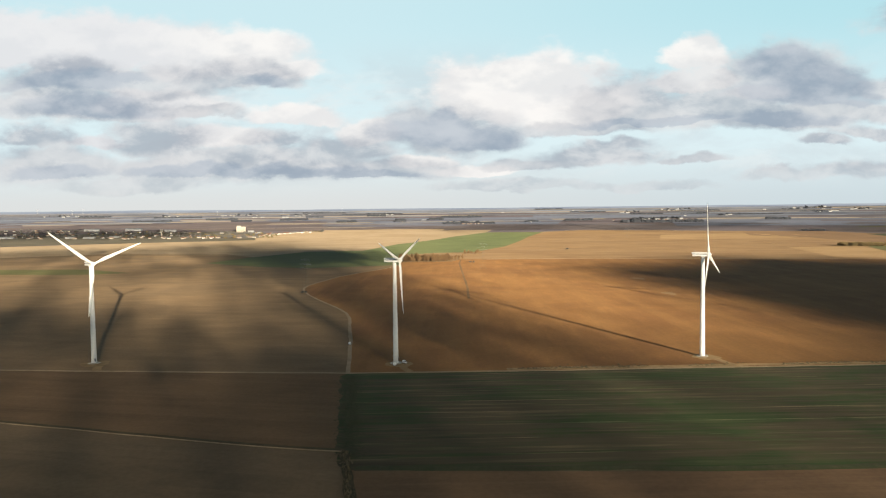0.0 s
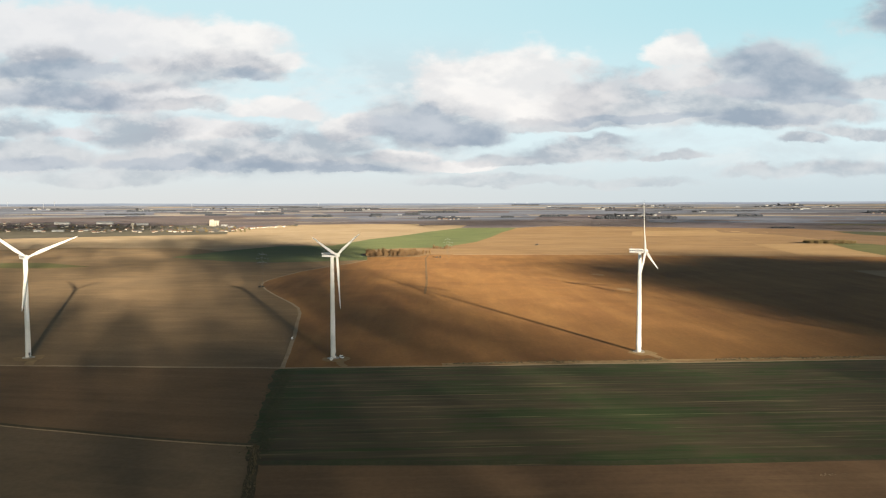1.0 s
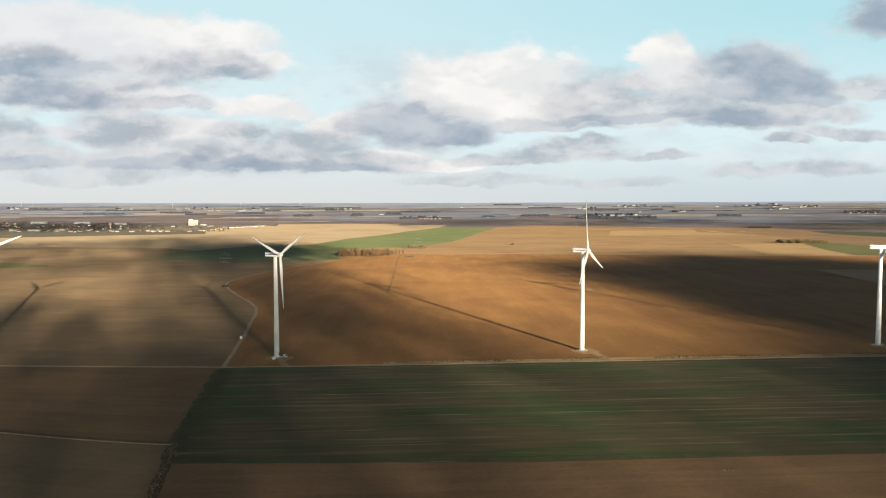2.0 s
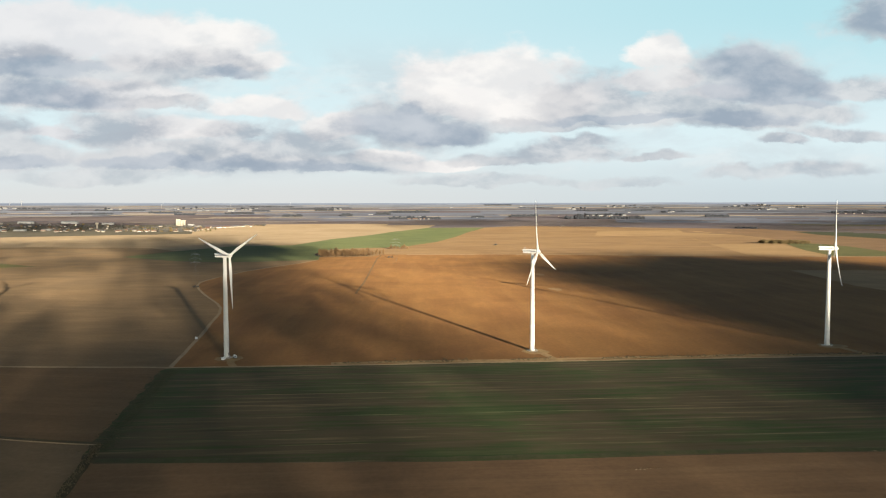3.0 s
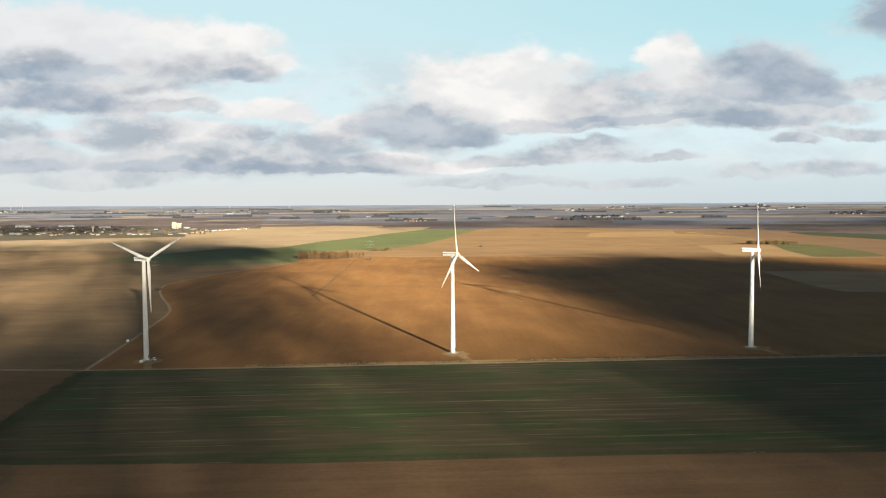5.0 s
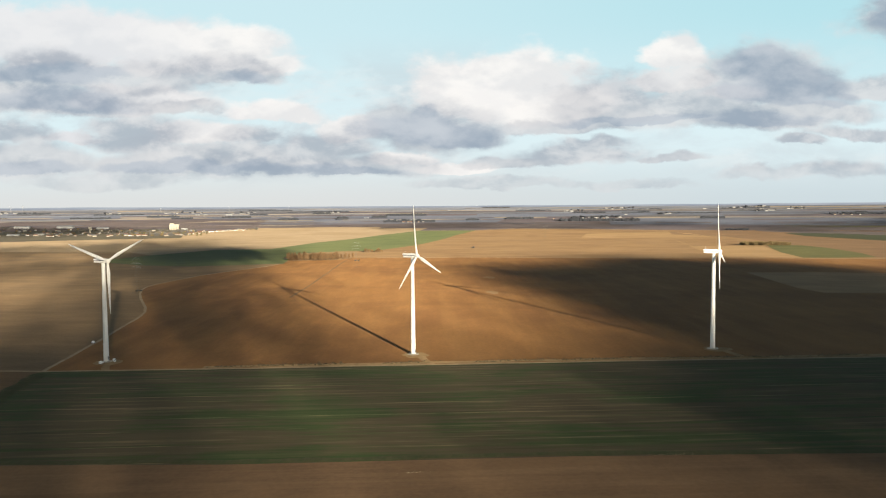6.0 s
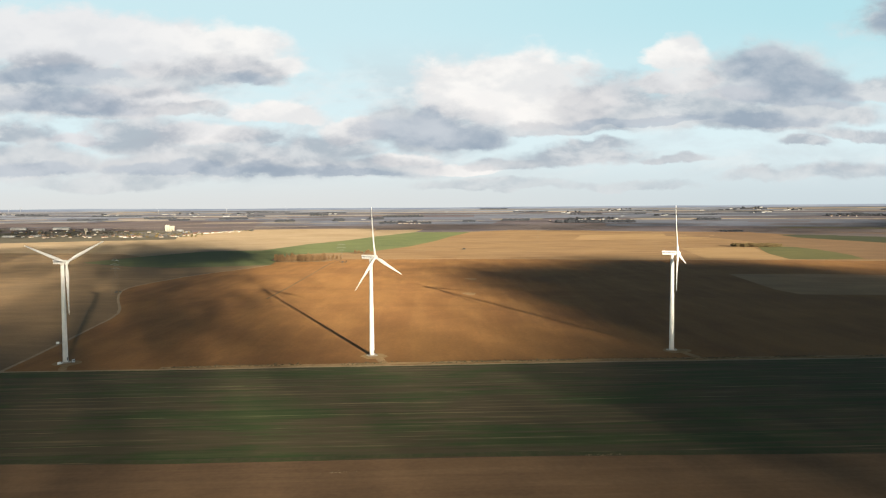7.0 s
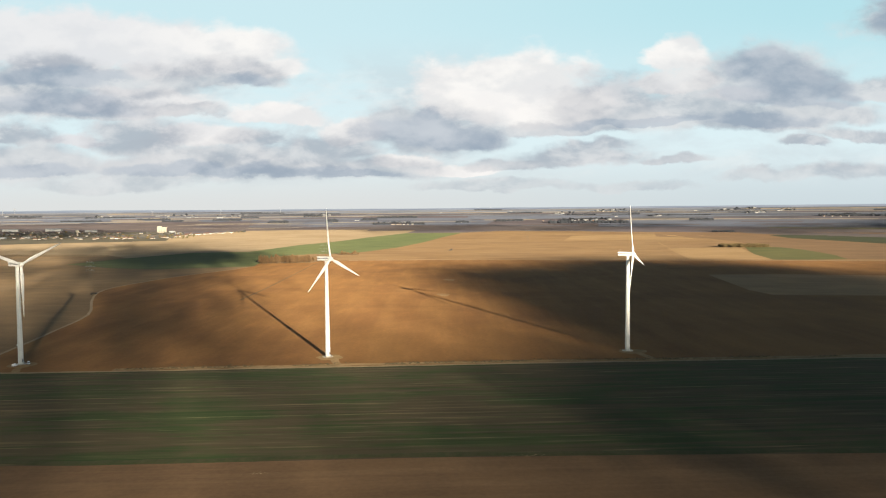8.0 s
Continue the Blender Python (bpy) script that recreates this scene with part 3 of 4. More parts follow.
# distant fields, strip behind strip, in colours with haze and shade painted in
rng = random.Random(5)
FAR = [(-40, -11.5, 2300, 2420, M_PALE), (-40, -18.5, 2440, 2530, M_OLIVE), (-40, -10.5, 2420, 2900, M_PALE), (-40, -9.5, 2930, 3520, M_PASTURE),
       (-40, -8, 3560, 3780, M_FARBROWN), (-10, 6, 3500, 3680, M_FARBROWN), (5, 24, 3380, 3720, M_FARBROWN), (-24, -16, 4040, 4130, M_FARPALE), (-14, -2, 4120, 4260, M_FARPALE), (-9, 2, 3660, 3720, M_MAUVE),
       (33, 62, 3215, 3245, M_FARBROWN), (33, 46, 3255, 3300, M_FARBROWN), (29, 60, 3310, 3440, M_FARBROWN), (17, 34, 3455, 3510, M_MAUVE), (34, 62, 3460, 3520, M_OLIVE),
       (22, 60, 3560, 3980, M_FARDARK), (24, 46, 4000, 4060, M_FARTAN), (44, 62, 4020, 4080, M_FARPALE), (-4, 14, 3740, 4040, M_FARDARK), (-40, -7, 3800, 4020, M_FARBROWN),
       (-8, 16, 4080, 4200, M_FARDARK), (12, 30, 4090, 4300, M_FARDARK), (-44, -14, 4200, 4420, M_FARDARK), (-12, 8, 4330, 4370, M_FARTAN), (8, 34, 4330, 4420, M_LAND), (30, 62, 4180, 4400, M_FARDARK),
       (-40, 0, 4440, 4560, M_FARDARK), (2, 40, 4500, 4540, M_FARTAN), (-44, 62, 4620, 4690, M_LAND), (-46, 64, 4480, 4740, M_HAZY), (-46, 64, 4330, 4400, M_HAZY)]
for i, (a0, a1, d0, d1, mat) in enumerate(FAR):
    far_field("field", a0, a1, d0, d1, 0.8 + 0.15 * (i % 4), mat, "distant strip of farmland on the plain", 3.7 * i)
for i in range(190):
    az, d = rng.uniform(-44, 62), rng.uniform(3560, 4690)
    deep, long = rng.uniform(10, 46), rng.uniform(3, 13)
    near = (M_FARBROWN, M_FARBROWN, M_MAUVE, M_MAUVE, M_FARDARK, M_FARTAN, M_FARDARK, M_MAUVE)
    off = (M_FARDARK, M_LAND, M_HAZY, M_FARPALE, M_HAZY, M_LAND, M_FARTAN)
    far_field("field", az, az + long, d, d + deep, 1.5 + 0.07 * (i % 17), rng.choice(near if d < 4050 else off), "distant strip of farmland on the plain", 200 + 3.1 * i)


def skyline():
    """A plain glowing backdrop all round behind the last fields, painted as horizon haze."""
    m = bpy.data.materials.new("distance")
    m.use_nodes = True
    n = Nodes(m.node_tree)
    p = n.node("ShaderNodeNewGeometry").outputs["Position"]
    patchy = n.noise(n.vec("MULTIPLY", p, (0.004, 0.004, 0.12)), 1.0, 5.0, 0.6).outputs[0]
    # Haze is painted here: paler towards the top, and glowing by itself.
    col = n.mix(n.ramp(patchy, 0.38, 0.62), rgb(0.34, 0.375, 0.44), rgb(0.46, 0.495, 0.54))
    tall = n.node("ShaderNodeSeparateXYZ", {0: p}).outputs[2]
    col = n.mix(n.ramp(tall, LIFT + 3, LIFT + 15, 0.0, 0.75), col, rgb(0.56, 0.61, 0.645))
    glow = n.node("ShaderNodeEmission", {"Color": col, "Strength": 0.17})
    n.tree.links.new(glow.outputs[0], n.node("ShaderNodeOutputMaterial").inputs[0])
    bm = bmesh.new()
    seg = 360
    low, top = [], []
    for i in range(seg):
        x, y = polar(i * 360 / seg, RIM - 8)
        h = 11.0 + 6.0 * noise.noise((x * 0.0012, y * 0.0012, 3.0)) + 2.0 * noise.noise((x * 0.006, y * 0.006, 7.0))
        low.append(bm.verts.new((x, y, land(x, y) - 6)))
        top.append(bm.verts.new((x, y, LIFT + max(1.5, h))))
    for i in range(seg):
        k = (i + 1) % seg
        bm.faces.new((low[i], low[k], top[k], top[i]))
    tagged(link_mesh("backdrop", bm, m), "glowing painted band of blue skyline haze", "distance", kind="structure")


skyline()

# ---- wind turbines ----
def loft(bm, loops):
    rows = [[bm.verts.new(p) for p in loop] for loop in loops]
    for lo, hi in zip(rows, rows[1:]):
        for i in range(len(lo)):
            j = (i + 1) % len(lo)
            bm.faces.new((lo[i], lo[j], hi[j], hi[i]))
    bm.faces.new(rows[0][::-1])
    bm.faces.new(rows[-1])
    return bm


def blade_mesh(length=38.0):
    """A twisted blade: round root, widest at a fifth, thin swept tip. It stands along +z, its flat side to +x."""
    loops = []
    for i in range(22):
        k = i / 21
        if k < 0.05:
            chord, thick = 1.7, 1.7
        elif k < 0.22:
            s = (k - 0.05) / 0.17
            s = s * s * (3 - 2 * s)
            chord, thick = 1.7 + 1.1 * s, 1.7 - 0.85 * s
        else:
            s = (k - 0.22) / 0.78
            chord, thick = 2.3 * (1 - s) ** 0.8 + 0.5, 0.73 * (1 - s) + 0.12
        if k > 0.97:
            chord *= 0.55
        twist = radians(16 * (1 - k) ** 2 + 3)
        loop = []
        for j in range(14):
            a = 2 * math.pi * j / 14
            y = math.cos(a) * chord / 2 - (chord - 1.7) * 0.22 * (1 if k > 0.05 else 0)
            x = math.sin(a) * thick / 2 * (1 - 0.35 * math.cos(a) * min(1, k * 5)) + 0.8 * k * k
            loop.append((x * math.cos(twist) - y * math.sin(twist), x * math.sin(twist) + y * math.cos(twist), 1.2 + k * length))
        loops.append(loop)
    return loft(bmesh.new(), loops)


def nacelle_loops(x_list, half_w, z0, z1, taper):
    loops = []
    for x, k in zip(x_list, taper):
        w, a, b = half_w * k, z0 + (1 - k) * 0.5, z1 - (1 - k) * 0.6
        c = 0.35
        loops.append([(x, -w + c, a), (x, w - c, a), (x, w, a + c), (x, w, b - c), (x, w - c, b), (x, -w + c, b), (x, -w, b - c), (x, -w, a + c)])
    return loops


def wind_turbine(x, y, turns, yaw, tall, label, coat):
    t = thing("wind_turbine", pose(x, y, 0, 0, 0, yaw), label, "wind turbine", "row of wind turbines")
    part("foundation", add_tube(bmesh.new(), [((0, 0, -0.3), 4.6), ((0, 0, 0.45), 4.3), ((0, 0, 0.6), 2.6)], 32), M_CONCRETE, t, "round concrete foundation")
    rings = []
    for i in range(13):
        k = i / 12
        rings.append(((0, 0, 0.6 + (tall - 2.3) * k), 1.95 - 0.7 * k))
    part("tower", add_tube(bmesh.new(), rings, 32), coat, t, smooth=True)
    for z in (1.0, 25.5, 50.5):
        r = 1.95 - 0.7 * (z - 0.6) / (tall - 2.3)
        part("flange", add_tube(bmesh.new(), [((0, 0, z - 0.15), r + 0.01), ((0, 0, z - 0.12), r + 0.07), ((0, 0, z + 0.12), r + 0.07), ((0, 0, z + 0.15), r + 0.01)], 32), coat, t)
    door = part("door", box((0.14, 1.0, 2.2), (1.93, 0, 3.1), None, 0.05), M_SHADEWHITE, t, "grey steel access door")
    part("handle", box((0.08, 0.06, 0.25), (2.04, 0.35, 3.0)), M_STEEL, door)
    steps = bmesh.new()
    for i in range(7):
        add_box(steps, (0.3, 1.3, 0.08), (2.35 + 0.3 * (6 - i), 0, 0.8 + 0.19 * i))
    part("steps", steps, M_STEEL, t, "galvanised steel access steps")
    part("yaw_ring", add_tube(bmesh.new(), [((0, 0, tall - 1.9), 1.3), ((0, 0, tall - 1.3), 1.45)], 32), coat, t)
    body = part("nacelle", loft(bmesh.new(), nacelle_loops((-7.6, -7.2, -3.0, 2.0, 2.8), 1.7, tall - 1.4, tall, (0.86, 0.96, 1.0, 1.0, 0.85))), coat, t)
    part("vent_band", loft(bmesh.new(), nacelle_loops((-7.45, -7.1, -3.0, 1.7, 2.3), 1.58, tall - 0.15, tall + 0.6, (0.95, 1.0, 1.0, 1.0, 0.95))), M_SHADEWHITE, body, "recessed grey vent band")
    part("roof", loft(bmesh.new(), nacelle_loops((-8.0, -7.5, -3.0, 1.9, 2.8), 1.8, tall + 0.45, tall + 1.7, (0.75, 0.95, 1.0, 0.95, 0.7))), coat, body)
    mast = bmesh.new()
    add_bar(mast, (-6.4, 0.5, tall + 1.5), (-6.4, 0.5, tall + 3.4), 0.07)
    add_bar(mast, (-6.4, -0.5, tall + 1.5), (-6.4, -0.5, tall + 3.0), 0.07)
    add_bar(mast, (-6.4, -0.9, tall + 3.0), (-6.4, 0.9, tall + 3.0), 0.05)
    part("wind_vane", mast, M_STEEL, body, "thin wind sensor mast")
    hub = [(2.6, 1.25), (2.9, 1.6), (4.0, 1.75), (5.0, 1.6), (5.7, 1.15), (6.15, 0.6), (6.3, 0.1)]
    bm = bmesh.new()
    loft(bm, [[(hx, r * math.cos(2 * math.pi * i / 24), tall + r * math.sin(2 * math.pi * i / 24)) for i in range(24)] for hx, r in hub])
    part("hub", bm, coat, t, smooth=True)
    first = None
    for turn in turns:
        m = pose(4.1, 0, tall, 0, -3) @ pose(0, 0, 0, turn) @ pose(0, 0, 0, 0, 1)
        if first is None:
            first = part("blade", blade_mesh(), coat, t, smooth=True)
            first.matrix_basis = m
        else:
            share("blade", first.data, t, m)
    return t


TURBINES = [(-199, 581, (172, 292, 52), -50, 74.8), (25, 542, (177, 292, 69), -28, 76.0), (255, 528, (6, 126, 246), -36, 77.0), (492.5, 507, (14, 134, 254), -33, 77.8)]
TLABEL = ["white wind turbine on a gravel pad in stubble", "white wind turbine with parked vans at its foot",
          "white wind turbine on a pad in ploughed soil", "white wind turbine beside a short gravel spur"]
for (x, y, turns, yaw, tall), lab in zip(TURBINES, TLABEL):
    wind_turbine(x, y, turns, yaw, tall, lab, M_WHITE)
for i, (x, y, turns, yaw, tall) in enumerate(TURBINES):
    outline = []
    for k in range(26):
        a = 2 * math.pi * k / 26
        r = 9.0 * (1 + 0.35 * noise.noise((math.cos(a) * 1.3, math.sin(a) * 1.3, i * 3.0)))
        outline.append((x + 2 + r * math.cos(a) * 1.2, y - 3 + r * math.sin(a) * 1.1))
    sheet("gravel_pad", outline, 0.22, M_VERGE, "trampled gravel pad round a turbine foot", "gravel pad")
for x, y, yr in ((-192, 572, 552), (29, 533, 511), (260, 518, 489), (497, 498, 466)):
    ribbon("spur", [(x, y), (x + 1, (y + yr) / 2), (x + 4, yr)], 6.0, 0.26, M_VERGE, "short gravel spur to the turbine", "track", 0.05, 0.3)


# ---- vans ----
def van(x, y, turn, label):
    t = thing("van", pose(x, y, 0.25, 0, 0, turn) @ Matrix.Diagonal((0.9, 0.9, 0.9, 1)), label, "van", "parked vans")
    bm = bmesh.new()
    prof = [(-2.4, 0.45), (2.4, 0.45), (2.45, 1.0), (1.75, 1.25), (1.15, 2.1), (0.7, 2.3), (-2.3, 2.3), (-2.45, 1.2)]
    a = [bm.verts.new((px, -0.95, pz)) for px, pz in prof]
    b = [bm.verts.new((px, 0.95, pz)) for px, pz in prof]
    bm.faces.new(a)
    bm.faces.new(b[::-1])
    for i in range(len(prof)):
        bm.faces.new((a[i], b[i], b[(i + 1) % len(prof)], a[(i + 1) % len(prof)]))
    bmesh.ops.bevel(bm, geom=bm.edges[:], offset=0.08, segments=2, affect="EDGES")
    part("body", bm, M_WHITE, t)
    part("windscreen", box((0.04, 1.6, 0.85), (1.47, 0, 1.68), Euler((0, radians(-35), 0)).to_matrix().to_4x4()), M_GLASSY, t, "dark windscreen")
    for s in (-1, 1):
        part("side_window", box((0.9, 0.03, 0.55), (0.75, s * 0.955, 1.65)), M_GLASSY, t)
        part("headlight", box((0.06, 0.35, 0.2), (2.42, s * 0.68, 0.9), None, 0.03), M_SHEET, t)
        for wx in (-1.5, 1.55):
            bm = bmesh.new()
            add_bar(bm, (wx, s * 0.72, 0.35), (wx, s * 0.98, 0.35), 0.35, sides=18)
            wheel = part("wheel", bm, M_TYRE, t)
            bm = bmesh.new()
            add_bar(bm, (wx, s * 0.95, 0.35), (wx, s * 1.0, 0.35), 0.2, sides=14)
            part("rim", bm, M_STEEL, wheel)
    return t


van(23.8, 533.8, 74, "white van parked at the turbine foot")
van(31.2, 540.2, -66, "white van parked on the gravel pad")
van(-9, 625, 92, "white van standing on the chalk track")


# ---- trees ----
def tree_meshes(seed, high, wide, clumps, size, twiggy):
    """Trunk with limbs, and a crown of many small separate clumps with gaps."""
    r = random.Random(seed)
    wood = bmesh.new()
    top = Vector((r.uniform(-0.4, 0.4), r.uniform(-0.4, 0.4), high * 0.8))
    add_bar(wood, (0, 0, -0.3), (0, 0, high * 0.4), high * 0.022, high * 0.014)
    add_bar(wood, (0, 0, high * 0.4), top, high * 0.014, high * 0.004)
    tips = [top]
    for i in range(9):
        a, z = r.uniform(0, 6.28), high * r.uniform(0.25, 0.65)
        end = Vector((math.cos(a) * wide * r.uniform(0.5, 0.9), math.sin(a) * wide * r.uniform(0.5, 0.9), z + high * r.uniform(0.12, 0.28)))
        add_bar(wood, (0, 0, z), end, high * 0.009, high * 0.003, 5)
        tips.append(end)
    crown = bmesh.new()
    for i in range(clumps):
        base = r.choice(tips)
        k = r.random()
        p = Vector((base.x * k, base.y * k, high * 0.3 + (base.z - high * 0.3) * k)) + Vector((r.gauss(0, wide * 0.28), r.gauss(0, wide * 0.28), r.gauss(0, high * 0.09)))
        p.z = min(max(p.z, high * 0.12), high)
        s = size * r.uniform(0.5, 1.3)
        if twiggy:
            d = Vector((r.gauss(0, 0.4), r.gauss(0, 0.4), 1)).normalized() * s * 2.2
            q = Vector((r.uniform(-1, 1), r.uniform(-1, 1), 0.2)).normalized() * s * 0.35
            n = d.cross(q).normalized() * s * 0.3
            vs = [crown.verts.new(c) for c in (p - d * 0.5 - q, p - d * 0.5 + q, p + d * 0.5, p + n)]
        else:
            vs = [crown.verts.new(p + Vector((r.gauss(0, s), r.gauss(0, s), r.gauss(0, s * 0.7)))) for _ in range(4)]
        for f in ((0, 1, 2), (0, 3, 1), (1, 3, 2), (2, 3, 0)):
            crown.faces.new([vs[c] for c in f])
    return wood, crown


def make_tree(name, seed, high, wide, clumps, size, leaf, label, group, twiggy=False):
    wood, crown = tree_meshes(seed, high, wide, clumps, size, twiggy)
    t = thing(name, pose(0, 0, -500), label, "tree", group)
    part("trunk", wood, M_BARK, t)
    part("crown", crown, leaf, t)
    return t


def plant(kinds, spots, r):
    """Moves the first ones of each kind to the first spots, and copies them to the rest."""
    used = set()
    for x, y, s in spots:
        ob = r.choice(kinds)
        m = Matrix.Translation((x, y, land(x, y))) @ Matrix.Rotation(r.uniform(0, 6.28), 4, "Z") @ Matrix.Diagonal((s, s, s * r.uniform(0.9, 1.12), 1))
        if ob not in used:
            used.add(ob)
            ob.matrix_basis = m
        else:
            keep = ob.scale.copy()
            ob.scale = (1, 1, 1)
            copy_thing(ob, m)
            ob.scale = keep
    for ob in kinds:
        if ob not in used:
            for o in (*ob.children_recursive, ob):
                bpy.data.objects.remove(o)


r = random.Random(11)
row_trees = [make_tree("poplar", 20 + i, 19, 4.4, 700, 1.0, M_TWIG, "bare brown poplar in a shelter row", "shelter row trees", True) for i in range(4)]
spots = [(99 + 2.75 * i + r.uniform(-1.5, 1.5), 1612 + r.uniform(-12, 14), r.uniform(0.7, 1.05)) for i in range(40)]
spots += [(205 + 9 * i, 1618 + 10 * i + r.uniform(-5, 5), r.uniform(0.55, 0.8)) for i in range(5)]
plant(row_trees, spots, r)
small = [make_tree("round_tree", 40 + i, 11, 4.5, 420, 0.8, M_TWIG, "bare round tree at a field edge", "field edge trees", True) for i in range(3)]
plant(small, [(279, 1872, 1.1), (287, 1866, 1.0), (296, 1870, 0.7), (306, 1864, 0.85), (313, 1868, 1.2), (320, 1862, 0.7), (238, 1575, 0.35), (252, 1570, 0.45)], r)
bushy = [make_tree("copse_tree", 60 + i, 12, 6.0, 520, 1.1, M_BUSH, "olive brown tree in a small copse", "copse trees") for i in range(3)]
plant(bushy, [(1354 + 1.85 * i + r.uniform(-4, 4), 1930 - 0.6 * i + r.uniform(-18, 18), r.uniform(0.6, 0.98)) for i in range(62)], r)
shrub = [make_tree("shrub", 80 + i, 4.0, 2.6, 260, 0.5, M_LEAF, "dark leafless shrub in open field", "field shrubs") for i in range(2)]
plant(shrub, [(-74, 1036, 0.8), (-70, 1040, 0.6), (583, 1990, 1.2), (578, 1988, 0.8), (244, 1560, 0.9), (250, 1556, 0.7)], r)


def reeds():
    rr = random.Random(3)
    bm = bmesh.new()
    for i in range(330):
        k = rr.random() ** 1.2
        x, y = -11 + 5 * k + rr.gauss(0, 1.2), 345 - 110 * k
        h = rr.uniform(0.4, 1.6)
        d = Vector((rr.gauss(0, 0.35), rr.gauss(0, 0.35), 1)) * h
        a, b = Vector((x - 0.25, y, 0.1)), Vector((x + 0.25, y + 0.1, 0.1))
        vs = [bm.verts.new(a), bm.verts.new(b), bm.verts.new((a + b) / 2 + d), bm.verts.new((a + b) / 2 + Vector((0, 0.4, 0.2)))]
        for f in ((0, 1, 2), (0, 3, 1), (1, 3, 2), (2, 3, 0)):
            bm.faces.new([vs[c] for c in f])
    tagged(link_mesh("reeds", bm, M_REED), "dry pale reeds along an overgrown ditch", "reeds", kind="stuff")


reeds()


STONES = [(342, 274, 4.0), (352, 273, 3.0), (226, 270, 4.0)]


def verge_weeds():
    rr = random.Random(17)
    bm = bmesh.new()
    line = wobble(ROAD[5:10], 6, 1.5, 4.0)
    for i in range(1500):
        x, y = rr.choice(line)
        x, y = x + rr.uniform(-4, 4), y + 5 + abs(rr.gauss(0, 4))
        if noise.noise((x * 0.03, y * 0.05, 2.0)) < -0.05:
            continue
        h, w = rr.uniform(0.3, 1.1), rr.uniform(0.3, 0.8)
        vs = [bm.verts.new(p) for p in ((x - w, y, 0.1), (x + w, y - 0.2, 0.1), (x + rr.uniform(-0.3, 0.3), y + w, 0.1), (x + rr.uniform(-0.4, 0.4), y + rr.uniform(-0.3, 0.3), h))]
        for f in ((0, 1, 3), (1, 2, 3), (2, 0, 3)):
            bm.faces.new([vs[c] for c in f])
    tagged(link_mesh("weeds", bm, M_REED), "low dry weeds along the farm road verge", "weeds", kind="stuff")


verge_weeds()


def margin_tufts():
    """Rank grass that thins out on both sides of the wheat's west edge."""
    rr = random.Random(23)
    bm = bmesh.new()
    for i in range(2600):
        x, y = -8.0 + rr.gauss(0, 2.8) + 3.0 * noise.noise((3.0, i * 0.01, 1.0)), rr.uniform(335, 507)
        h, w = rr.uniform(0.12, 0.22), rr.uniform(0.4, 1.0)
        vs = [bm.verts.new(p) for p in ((x - w, y - 0.3 * w, 0.1), (x + w, y - 0.4 * w, 0.1), (x + rr.uniform(-0.3, 0.3), y + w, 0.1), (x + rr.uniform(-0.3, 0.3), y + rr.uniform(-0.3, 0.3), h))]
        for f in ((0, 1, 3), (1, 2, 3), (2, 0, 3)):
            bm.faces.new([vs[c] for c in f])
    tagged(link_mesh("margin_grass", bm, M_MARGIN), "ragged dark green grass margin beside the young wheat", "grass", kind="stuff")


margin_tufts()


def heap(x, y, size, seed):
    """A low spill of chalky stones at a field edge."""
    rr = random.Random(seed)
    bm = bmesh.new()
    for i in range(22):
        a, k = rr.uniform(0, 6.28), abs(rr.gauss(0, 0.5)) * size
        s = rr.uniform(0.10, 0.24)
        made = bmesh.ops.create_icosphere(bm, subdivisions=1, radius=s, matrix=Matrix.Translation((x + k * 3.0 * math.cos(a), y + k * 0.4 * math.sin(a), 0.05 + s * 0.3)))["verts"]
        for v in made:
            v.co += Vector((rr.gauss(0, 0.06), rr.gauss(0, 0.06), rr.gauss(0, 0.06)))
    tagged(link_mesh("stone_heap", bm, M_TRACK), "low heap of pale chalk stones at a field edge", "stones", kind="stuff")


for i, (x, y, size) in enumerate(STONES):
    heap(x, y, size, 900 + i)


